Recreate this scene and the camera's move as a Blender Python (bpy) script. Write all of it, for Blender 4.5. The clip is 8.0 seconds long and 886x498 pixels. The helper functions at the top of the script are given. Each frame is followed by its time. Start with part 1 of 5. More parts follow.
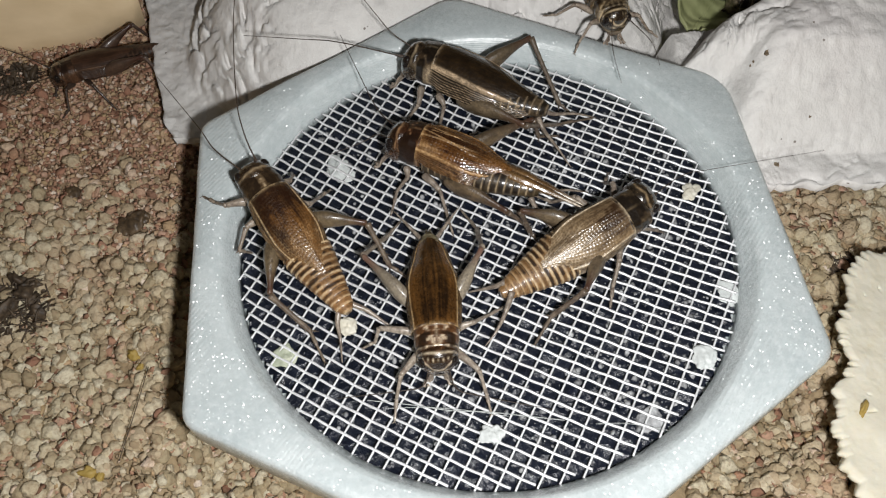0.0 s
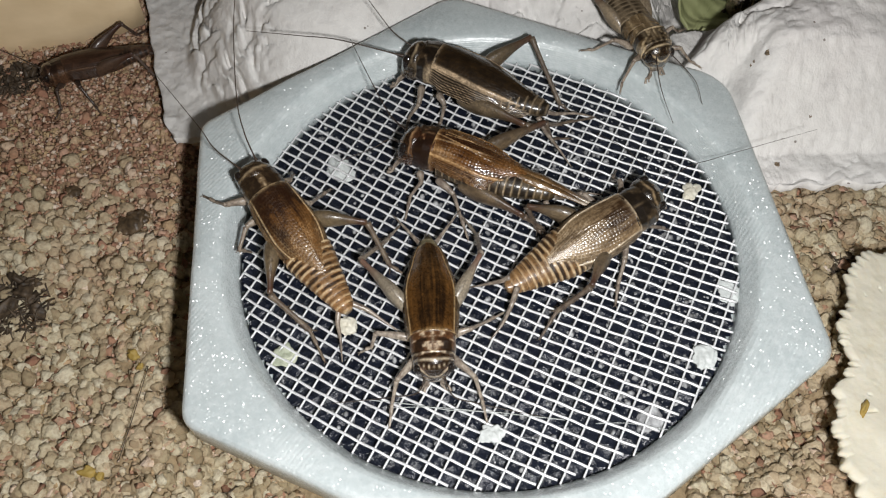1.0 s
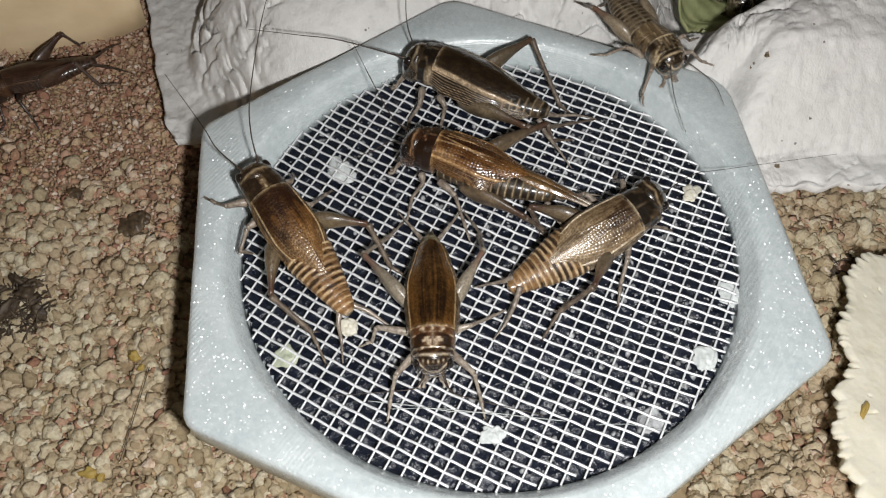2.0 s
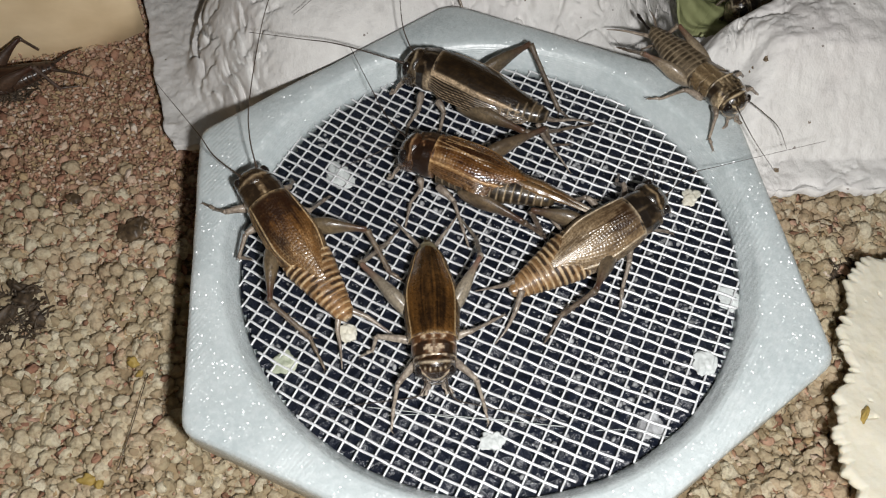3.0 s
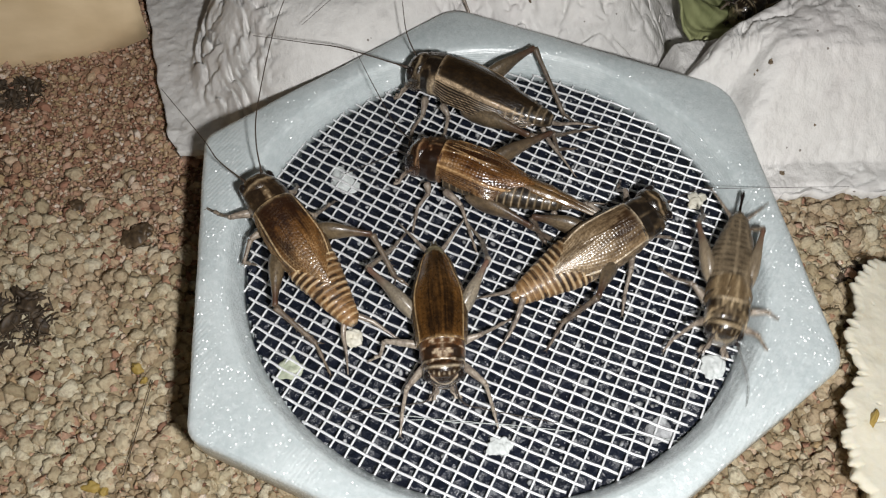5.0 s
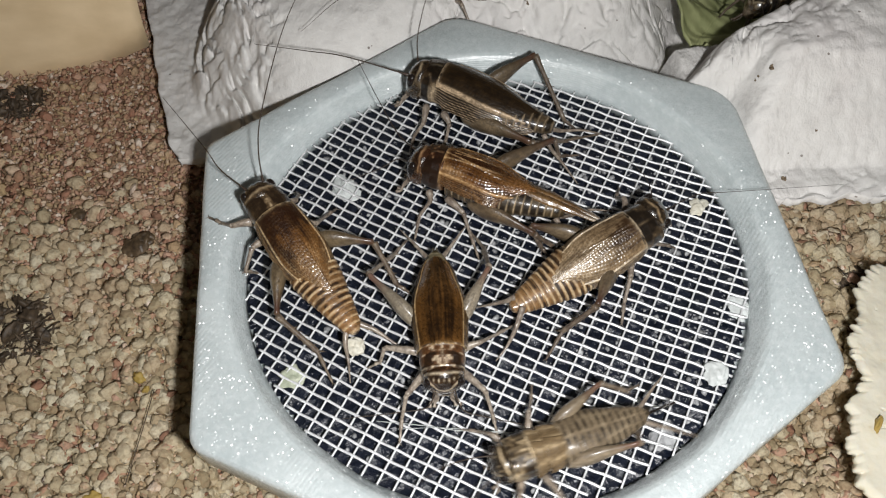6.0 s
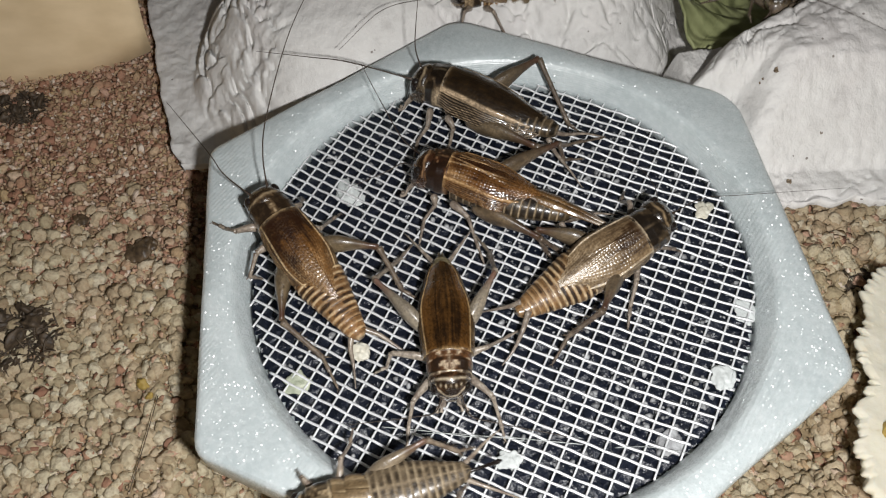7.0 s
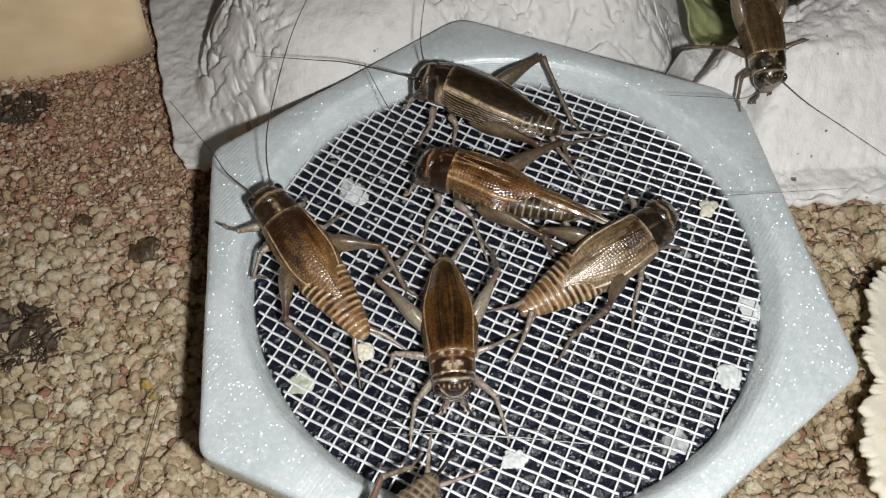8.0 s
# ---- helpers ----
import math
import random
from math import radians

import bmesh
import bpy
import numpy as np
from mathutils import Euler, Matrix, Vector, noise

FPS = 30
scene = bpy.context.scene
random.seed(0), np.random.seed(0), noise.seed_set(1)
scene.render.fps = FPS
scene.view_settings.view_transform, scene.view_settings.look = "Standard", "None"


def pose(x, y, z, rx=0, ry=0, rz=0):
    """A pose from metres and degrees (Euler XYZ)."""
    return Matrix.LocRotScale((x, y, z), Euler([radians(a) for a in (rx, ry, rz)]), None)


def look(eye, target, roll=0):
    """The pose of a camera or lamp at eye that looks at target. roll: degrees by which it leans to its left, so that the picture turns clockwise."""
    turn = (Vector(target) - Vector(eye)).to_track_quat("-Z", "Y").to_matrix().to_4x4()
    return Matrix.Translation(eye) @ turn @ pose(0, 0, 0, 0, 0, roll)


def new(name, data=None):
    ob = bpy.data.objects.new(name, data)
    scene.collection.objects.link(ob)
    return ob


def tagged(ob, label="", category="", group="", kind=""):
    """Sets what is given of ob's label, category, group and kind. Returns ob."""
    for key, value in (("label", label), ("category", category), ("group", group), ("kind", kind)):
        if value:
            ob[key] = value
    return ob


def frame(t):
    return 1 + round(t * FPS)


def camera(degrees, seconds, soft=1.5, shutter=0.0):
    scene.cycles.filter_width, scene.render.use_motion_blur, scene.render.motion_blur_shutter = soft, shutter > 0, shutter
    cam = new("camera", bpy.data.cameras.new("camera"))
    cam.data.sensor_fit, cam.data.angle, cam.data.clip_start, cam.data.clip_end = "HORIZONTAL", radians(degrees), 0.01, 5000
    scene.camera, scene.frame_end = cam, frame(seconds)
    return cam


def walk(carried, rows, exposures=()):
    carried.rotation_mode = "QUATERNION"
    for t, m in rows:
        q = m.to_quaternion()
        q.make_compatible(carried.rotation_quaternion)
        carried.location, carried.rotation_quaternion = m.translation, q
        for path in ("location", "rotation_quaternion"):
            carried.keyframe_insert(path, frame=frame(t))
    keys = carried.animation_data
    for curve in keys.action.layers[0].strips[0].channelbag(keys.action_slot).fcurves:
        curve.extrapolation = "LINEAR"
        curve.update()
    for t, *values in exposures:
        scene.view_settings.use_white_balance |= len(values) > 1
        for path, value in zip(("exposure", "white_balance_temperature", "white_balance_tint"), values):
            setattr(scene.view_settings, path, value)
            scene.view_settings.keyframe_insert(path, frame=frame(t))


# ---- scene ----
# ---- camera and its walk ----
MM = 0.001
cam = camera(59.1, 8.0, soft=1.15, shutter=0.4)
PATH = [
    (0.0, look((-0.00637, -0.05866, 0.09502), (-0.00637, -0.00123, 0.00000), -0.802)),
    (0.5, look((-0.00642, -0.05861, 0.09492), (-0.00637, -0.00118, 0.00000), -0.768)),
    (1.0, look((-0.00640, -0.05875, 0.09486), (-0.00640, -0.00130, 0.00000), -0.750)),
    (1.5, look((-0.00651, -0.05898, 0.09493), (-0.00652, -0.00137, 0.00000), -0.731)),
    (3.0, look((-0.00641, -0.05850, 0.09502), (-0.00635, -0.00018, 0.00000), -0.826)),
    (3.5, look((-0.00667, -0.05833, 0.09483), (-0.00657, 0.00003, 0.00000), -0.915)),
    (4.0, look((-0.00687, -0.05848, 0.09469), (-0.00681, -0.00002, 0.00000), -0.965)),
    (4.5, look((-0.00704, -0.05855, 0.09450), (-0.00702, 0.00006, 0.00000), -1.030)),
    (6.0, look((-0.00711, -0.05825, 0.09453), (-0.00733, 0.00185, 0.00000), -1.606)),
    (6.5, look((-0.00744, -0.05790, 0.09448), (-0.00770, 0.00235, 0.00000), -1.766)),
    (7.0, look((-0.00785, -0.05788, 0.09425), (-0.00800, 0.00264, 0.00000), -1.791)),
    (7.5, look((-0.00815, -0.05778, 0.09407), (-0.00847, 0.00262, 0.00000), -1.985)),
    (8.0, look((-0.00828, -0.05767, 0.09406), (-0.00857, 0.00252, 0.00000), -2.053)),
]
walk(cam, PATH)

# ---- light: a dark room, lit by the small torch lamp beside the lens ----
world = bpy.data.worlds.new("room")
scene.world = world
world.use_nodes = True
world.node_tree.nodes["Background"].inputs[0].default_value = (1.0, 0.93, 0.85, 1)
world.node_tree.nodes["Background"].inputs[1].default_value = 0.029
torch = bpy.data.lights.new("torch", "POINT")
torch.energy, torch.color, torch.shadow_soft_size = 0.637, (1.0, 0.99, 0.98), 0.003
new("torch", torch).location = (0.007, -0.067, 0.092)
scene.view_settings.exposure = 0.0


# ---- materials ----
class Mat:
    """Short hand for a node material around one Principled shader."""

    def __init__(self, name, rough=0.5, metal=0.0, **inputs):
        self.m = bpy.data.materials.new(name)
        self.m.use_nodes = True
        self.n, self.l = self.m.node_tree.nodes, self.m.node_tree.links
        self.p = self.n["Principled BSDF"]
        self.p.inputs["Roughness"].default_value = rough
        self.p.inputs["Metallic"].default_value = metal
        for key, value in inputs.items():
            self.p.inputs[key.replace("_", " ")].default_value = value
        self.tc = self.n.new("ShaderNodeTexCoord")

    def node(self, kind, **settings):
        nd = self.n.new("ShaderNode" + kind)
        for key, value in settings.items():
            if key in nd.inputs:
                nd.inputs[key].default_value = value
            else:
                setattr(nd, key, value)
        return nd

    def link(self, a, b):
        self.l.new(a, b)

    def coords(self, scale=(1, 1, 1), rot=(0, 0, 0), source="Object"):
        mp = self.node("Mapping")
        mp.inputs["Scale"].default_value = scale
        mp.inputs["Rotation"].default_value = rot
        self.link(self.tc.outputs[source], mp.inputs["Vector"])
        return mp.outputs[0]

    def noise(self, scale, detail=3.0, rough=0.55, vec=None, out="Fac"):
        nd = self.node("TexNoise", Scale=scale, Detail=detail, Roughness=rough)
        self.link(vec or self.tc.outputs["Object"], nd.inputs["Vector"])
        return nd.outputs[out]

    def voronoi(self, scale, feature="F1", vec=None, out="Distance", rand=1.0):
        nd = self.node("TexVoronoi", feature=feature, Scale=scale, Randomness=rand)
        self.link(vec or self.tc.outputs["Object"], nd.inputs["Vector"])
        return nd.outputs[out]

    def ramp(self, fac, stops):
        nd = self.node("ValToRGB")
        el = nd.color_ramp.elements
        while len(el) < len(stops):
            el.new(0.5)
        for e, (p, c) in zip(el, stops):
            e.position, e.color = p, (*c, 1) if len(c) == 3 else c
        self.link(fac, nd.inputs[0])
        return nd.outputs[0]

    def math(self, op, a, b=None, c=None):
        nd = self.node("Math", operation=op)
        for i, v in enumerate((a, b, c)):
            if v is None:
                continue
            if isinstance(v, (int, float)):
                nd.inputs[i].default_value = v
            else:
                self.link(v, nd.inputs[i])
        return nd.outputs[0]

    def mix(self, fac, a, b, blend="MIX"):
        nd = self.node("Mix", data_type="RGBA", blend_type=blend)
        for i, v in ((0, fac), (6, a), (7, b)):
            if isinstance(v, (int, float)):
                nd.inputs[i].default_value = v
            elif isinstance(v, tuple):
                nd.inputs[i].default_value = (*v, 1)
            else:
                self.link(v, nd.inputs[i])
        return nd.outputs[2]

    def color(self, c):
        if isinstance(c, tuple):
            self.p.inputs["Base Color"].default_value = (*c, 1)
        else:
            self.link(c, self.p.inputs["Base Color"])
        return self

    def bump(self, height, strength=0.5, distance=0.0002, normal=None):
        nd = self.node("Bump", Strength=strength, Distance=distance)
        self.link(height, nd.inputs["Height"])
        if normal is not None:
            self.link(normal, nd.inputs["Normal"])
        self.link(nd.outputs[0], self.p.inputs["Normal"])
        return nd.outputs[0]

    def rough(self, fac, low, high):
        nd = self.node("MapRange")
        nd.inputs[3].default_value, nd.inputs[4].default_value = low, high
        self.link(fac, nd.inputs[0])
        self.link(nd.outputs[0], self.p.inputs["Roughness"])
        return self


def grey(v):
    return (v, v, v)


def plastic_material():
    m = Mat("printed_plastic", 0.42)
    m.p.inputs["Specular IOR Level"].default_value = 1.0
    m.p.inputs["Subsurface Weight"].default_value = 0.3
    m.p.inputs["Subsurface Radius"].default_value = (1, 1, 1)
    m.p.inputs["Subsurface Scale"].default_value = 0.0015
    cloud = m.noise(110, 4, 0.6)
    fine = m.noise(1100, 3)
    base = m.ramp(cloud, [(0.3, (0.47, 0.531, 0.540)), (0.7, (0.60, 0.658, 0.662))])
    m.color(m.mix(m.ramp(fine, [(0.45, grey(0)), (0.75, grey(0.5))]), base, (0.70, 0.74, 0.75)))
    # glitter: every small cell of the clear coat leans its own way, some flat, some steep
    cell = m.node("TexVoronoi", Scale=5600.0)
    m.link(m.tc.outputs["Object"], cell.inputs["Vector"])
    lean = m.node("VectorMath", operation="MULTIPLY_ADD")
    lean.inputs[1].default_value, lean.inputs[2].default_value = (1.6, 1.6, 0.4), (-0.8, -0.8, -0.2)
    m.link(cell.outputs["Color"], lean.inputs[0])
    geo = m.node("NewGeometry")
    add = m.node("VectorMath", operation="ADD")
    m.link(geo.outputs["Normal"], add.inputs[0])
    m.link(lean.outputs[0], add.inputs[1])
    nrm = m.node("VectorMath", operation="NORMALIZE")
    m.link(add.outputs[0], nrm.inputs[0])
    m.link(nrm.outputs[0], m.p.inputs["Coat Normal"])
    m.p.inputs["Coat Roughness"].default_value = 0.27
    m.link(m.ramp(m.noise(200, 4), [(0.30, grey(0.3)), (0.52, grey(1.0))]), m.p.inputs["Coat Weight"])
    # layer lines of the print on the sloping sides, ridges of the nozzle on patches of the top
    wave = m.node("TexWave", bands_direction="Z", Scale=1000.0, Distortion=0.6, Detail=1.0)
    m.link(m.tc.outputs["Object"], wave.inputs["Vector"])
    lines = m.node("TexWave", bands_direction="X", Scale=560.0, Distortion=1.2, Detail=2.0)
    m.link(m.coords(rot=(0, 0, 0.62)), lines.inputs["Vector"])
    patch = m.ramp(m.noise(48, 2), [(0.48, grey(0.0)), (0.6, grey(1.0))])
    h = m.math("ADD", m.math("MULTIPLY", wave.outputs["Fac"], 0.11), m.math("MULTIPLY", m.math("MULTIPLY", lines.outputs["Fac"], patch), 0.22))
    h = m.math("ADD", h, m.math("MULTIPLY", m.noise(650, 3), 1.2))
    m.bump(h, 0.6, 0.00018)
    m.rough(cloud, 0.3, 0.5)
    return m.m


def wire_material():
    m = Mat("galvanised_wire", 0.42, 0.35)
    n = m.noise(1500, 3)
    m.color(m.ramp(n, [(0.3, (0.72, 0.73, 0.74)), (0.6, (0.92, 0.93, 0.94))]))
    m.bump(n, 0.3, 0.00005)
    return m.m


def gel_material():
    m = Mat("wet_black_sponge", 0.28)
    n = m.noise(500, 5, 0.65)
    m.color(m.ramp(n, [(0.35, (0.004, 0.006, 0.012)), (0.62, (0.010, 0.013, 0.024)), (0.8, (0.05, 0.055, 0.07))]))
    v = m.voronoi(700)
    m.bump(m.math("ADD", n, v), 0.9, 0.0006)
    return m.m


def speck_material(name, low, high, rough=0.6):
    m = Mat(name, rough)
    n = m.noise(900, 4)
    info = m.node("NewGeometry")
    c = m.ramp(n, [(0.3, low), (0.7, high)])
    c = m.mix(m.math("MULTIPLY", info.outputs["Random Per Island"], 0.55), c, tuple(v * 0.45 for v in low))
    m.color(c)
    m.bump(n, 0.6, 0.0003)
    return m.m


def grain_material(name, stops, rough=0.85):
    m = Mat(name, rough)
    info = m.node("NewGeometry")
    tone = m.ramp(info.outputs["Random Per Island"], stops)
    big = m.noise(45, 3)
    n = m.noise(1400, 5, 0.65)
    c = m.mix(m.ramp(n, [(0.32, grey(0.6)), (0.55, grey(0.0))]), tone, (0.30, 0.20, 0.12))
    c = m.mix(m.ramp(big, [(0.48, grey(0.0)), (0.75, grey(0.4))]), c, (0.46, 0.29, 0.20))
    m.color(c)
    m.bump(m.math("ADD", n, m.math("MULTIPLY", m.voronoi(1500), 0.8)), 0.6, 0.0005)
    return m.m


def soil_material():
    m = Mat("crumbled_bran", 0.9)
    n = m.noise(600, 6, 0.7)
    big = m.noise(40, 3)
    c = m.ramp(n, [(0.35, (0.20, 0.115, 0.065)), (0.5, (0.46, 0.30, 0.18)), (0.65, (0.66, 0.49, 0.32))])
    sep = m.node("SeparateXYZ")
    m.link(m.tc.outputs["Object"], sep.inputs[0])
    c = m.mix(m.ramp(big, [(0.4, grey(0)), (0.7, grey(0.6))]), c, (0.36, 0.20, 0.14))
    c = m.mix(m.ramp(m.math("MULTIPLY", sep.outputs[1], 20.0), [(0.1, grey(0.75)), (0.8, grey(0))]), c, (0.33, 0.26, 0.15))
    m.color(c)
    m.bump(m.math("ADD", n, m.voronoi(900)), 0.7, 0.0006)
    return m.m


def pulp_material():
    m = Mat("paper_pulp", 0.88)
    n = m.noise(260, 6, 0.68)
    big = m.noise(38, 3)
    c = m.ramp(n, [(0.25, (0.53, 0.517, 0.50)), (0.42, (0.67, 0.657, 0.635)), (0.72, (0.76, 0.75, 0.725))])
    c = m.mix(m.ramp(big, [(0.45, grey(0)), (0.7, grey(0.4))]), c, (0.76, 0.69, 0.69))
    spots = m.math("LESS_THAN", m.voronoi(430), 0.09)
    pick = m.math("GREATER_THAN", m.noise(70, 2), 0.57)
    c = m.mix(m.math("MULTIPLY", m.math("MULTIPLY", spots, pick), 0.75), c, (0.10, 0.07, 0.05))
    m.color(c)
    fibre = m.noise(1, 5, 0.7, vec=m.coords((700, 320, 500), (0, 0, 0.5)))
    m.bump(m.math("ADD", m.math("MULTIPLY", n, 1.0), m.math("MULTIPLY", fibre, 0.7)), 0.6, 0.0006)
    return m.m


def card_material():
    m = Mat("kraft_card", 0.75)
    n = m.noise(1, 4, vec=m.coords((90, 300, 200)))
    m.color(m.ramp(n, [(0.3, (0.69, 0.53, 0.32)), (0.7, (0.82, 0.65, 0.42))]))
    m.bump(m.noise(30, 3), 0.3, 0.0006)
    return m.m


def bread_material():
    m = Mat("white_bread", 0.8)
    m.p.inputs["Subsurface Weight"].default_value = 0.2
    m.p.inputs["Subsurface Radius"].default_value = (1, 0.8, 0.6)
    m.p.inputs["Subsurface Scale"].default_value = 0.001
    n = m.noise(320, 5, 0.65)
    c = m.ramp(n, [(0.22, (0.58, 0.50, 0.34)), (0.40, (0.70, 0.66, 0.53)), (0.8, (0.75, 0.715, 0.61))])
    m.color(c)
    m.bump(m.math("ADD", n, m.math("MULTIPLY", m.voronoi(420), 0.5)), 0.35, 0.0004)
    return m.m


def leaf_material():
    m = Mat("wilted_leaf", 0.55)
    n = m.noise(200, 4)
    m.color(m.ramp(n, [(0.3, (0.20, 0.22, 0.095)), (0.7, (0.38, 0.40, 0.20))]))
    w = m.node("TexWave", Scale=160.0, Distortion=3.0)
    m.link(m.tc.outputs["Object"], w.inputs["Vector"])
    m.bump(m.math("ADD", w.outputs["Fac"], n), 0.4, 0.0003)
    return m.m


PLASTIC, WIRE, GEL = plastic_material(), wire_material(), gel_material()
SPECK = speck_material("pale_speck", (0.15, 0.15, 0.155), (0.50, 0.51, 0.52), 0.4)
CRUMB = speck_material("food_crumb", (0.62, 0.58, 0.46), (0.80, 0.78, 0.68))
WHITE_CRUMB = speck_material("white_crumb", (0.50, 0.53, 0.52), (0.68, 0.71, 0.70))
SOIL = soil_material()
COARSE = grain_material("coarse_grain", [(0.0, (0.33, 0.26, 0.155)), (0.2, (0.46, 0.38, 0.24)), (0.45, (0.535, 0.435, 0.29)), (0.7, (0.59, 0.515, 0.35)), (1.0, (0.69, 0.63, 0.47))])
FINE = grain_material("fine_grain", [(0.0, (0.18, 0.085, 0.05)), (0.15, (0.40, 0.20, 0.13)), (0.3, (0.46, 0.27, 0.17)), (0.5, (0.60, 0.38, 0.28)), (0.65, (0.50, 0.36, 0.19)), (0.85, (0.64, 0.47, 0.32)), (1.0, (0.86, 0.74, 0.62))])
PULP, CARD, BREAD, LEAF = pulp_material(), card_material(), bread_material(), leaf_material()
YELLOW = speck_material("yellow_crumb", (0.42, 0.28, 0.06), (0.60, 0.44, 0.14))
GREEN_CRUMB = speck_material("greenish_crumb", (0.30, 0.34, 0.24), (0.56, 0.58, 0.46))
HUSK = speck_material("husk_shell", (0.045, 0.030, 0.018), (0.20, 0.135, 0.075), 0.45)
SCRAP = speck_material("brown_scrap", (0.14, 0.10, 0.06), (0.34, 0.26, 0.17))
DARK = speck_material("dark_debris", (0.035, 0.025, 0.017), (0.14, 0.098, 0.06))


# ---- mesh helpers ----
def mesh_of(bm, name, material, smooth=True):
    me = bpy.data.meshes.new(name)
    bm.normal_update()
    bm.to_mesh(me)
    bm.free()
    me.materials.append(material)
    if smooth:
        me.polygons.foreach_set("use_smooth", [True] * len(me.polygons))
    return me


def part(name, bm, material, parent=None, label="", at=(0, 0, 0), smooth=True):
    ob = new(name, mesh_of(bm, name, material, smooth))
    ob.parent = parent
    ob.location = at
    if label:
        ob["label"] = label
    return ob


def grid_faces(bm, rings, closed=True, cap_first=False, cap_last=False):
    """Joins rings of vertices (lists of equal length) with quads."""
    n = len(rings[0])
    for a, b in zip(rings, rings[1:]):
        for i in range(n if closed else n - 1):
            j = (i + 1) % n
            bm.faces.new((a[i], a[j], b[j], b[i]))
    if cap_first:
        bm.faces.new(list(reversed(rings[0])))
    if cap_last:
        bm.faces.new(rings[-1])


def tube(bm, path, radii, sides=8, flat=1.0):
    """A round tube along the points of path, with a radius at each; flat squeezes it sideways. UV: along, around from its under side."""
    pts = [Vector(p) for p in path]
    uv = bm.loops.layers.uv.verify()
    rings, up = [], Vector((0, 0, 1))
    far = [0.0]
    for p, q in zip(pts, pts[1:]):
        far.append(far[-1] + (q - p).length)
    for i, (p, r) in enumerate(zip(pts, radii)):
        d = (pts[min(i + 1, len(pts) - 1)] - pts[max(i - 1, 0)]).normalized()
        side = d.cross(up)
        side = side.normalized() if side.length > 0.05 else Vector((0, 1, 0))
        top = side.cross(d).normalized()
        rings.append([bm.verts.new(p + side * (math.sin(a) * r * flat) - top * (math.cos(a) * r))
                      for a in (2 * math.pi * k / sides for k in range(sides))])
    for i, (a, b) in enumerate(zip(rings, rings[1:])):
        for k in range(sides):
            j = (k + 1) % sides
            f = bm.faces.new((a[k], a[j], b[j], b[k]))
            for lp, (u, v) in zip(f.loops, ((i, k), (i, k + 1), (i + 1, k + 1), (i + 1, k))):
                lp[uv].uv = (far[u] / max(far[-1], 1e-9), v / sides)
    bm.faces.new(list(reversed(rings[0])))
    bm.faces.new(rings[-1])


def curve_points(pts, n):
    """n + 1 points of a smooth curve through pts (Catmull-Rom)."""
    p = [Vector(q) for q in pts]
    p = [p[0] * 2 - p[1]] + p + [p[-1] * 2 - p[-2]]
    out = []
    for k in range(n + 1):
        u = k / n * (len(p) - 3)
        i = min(int(u), len(p) - 4)
        u -= i
        a, b, c, d = p[i:i + 4]
        out.append(0.5 * ((2 * b) + (c - a) * u + (2 * a - 5 * b + 4 * c - d) * u * u + (3 * b - a - 3 * c + d) * u ** 3))
    return out


def blob(bm, centre, size, rough=0.25, seed=0.0, sub=1, turn=None):
    """A lumpy pebble."""
    made = bmesh.ops.create_icosphere(bm, subdivisions=sub, radius=1.0)["verts"]
    turn = turn or Euler((seed * 7.1, seed * 3.7, seed * 5.3)).to_matrix()
    for v in made:
        k = 1 + rough * noise.noise(v.co * 1.6 + Vector((seed * 11.3, seed * 5.1, seed)))
        v.co = turn @ Vector((v.co.x * size[0] * k, v.co.y * size[1] * k, v.co.z * size[2] * k)) + Vector(centre)


def pebbles(name, rows, material, sub=1, rough=0.3):
    """One mesh of many lumpy pebbles; rows of (x, y, z, size, flatness). Template shapes, placed by numpy."""
    shapes = []
    for s in range(9):
        b = bmesh.new()
        blob(b, (0, 0, 0), (1, 0.75 + 0.06 * (s % 5), 0.6 + 0.07 * (s % 4)), rough, s * 1.7 + 0.3, sub)
        b.verts.index_update()
        shapes.append((np.array([v.co[:] for v in b.verts]), [[v.index for v in f.verts] for f in b.faces]))
        b.free()
    verts, faces, base = [], [], 0
    rng = random.Random(5)
    for x, y, z, size, flat in rows:
        v, f = shapes[rng.randrange(9)]
        r = np.array(Euler((rng.uniform(-0.6, 0.6), rng.uniform(-0.6, 0.6), rng.uniform(0, 6.28))).to_matrix())
        verts.append((v * (size, size, size * flat)) @ r.T + (x, y, z))
        faces += [[i + base for i in q] for q in f]
        base += len(v)
    me = bpy.data.meshes.new(name)
    me.from_pydata(np.concatenate(verts).tolist(), [], faces)
    me.materials.append(material)
    me.polygons.foreach_set("use_smooth", [True] * len(me.polygons))
    return new(name, me)


def hashed(ix, iy, seed):
    h = np.sin(ix * 127.1 + iy * 311.7 + seed * 74.7) * 43758.5453
    return h - np.floor(h)


def soft_noise(x, y, seed=0.0):
    """Smooth value noise from 0 to 1 over arrays."""
    x, y = np.broadcast_arrays(np.asarray(x, float), np.asarray(y, float))
    ix, iy = np.floor(x), np.floor(y)
    fx, fy = x - ix, y - iy
    fx, fy = fx * fx * (3 - 2 * fx), fy * fy * (3 - 2 * fy)
    a, b = hashed(ix, iy, seed), hashed(ix + 1, iy, seed)
    c, d = hashed(ix, iy + 1, seed), hashed(ix + 1, iy + 1, seed)
    return (a * (1 - fx) + b * fx) * (1 - fy) + (c * (1 - fx) + d * fx) * fy


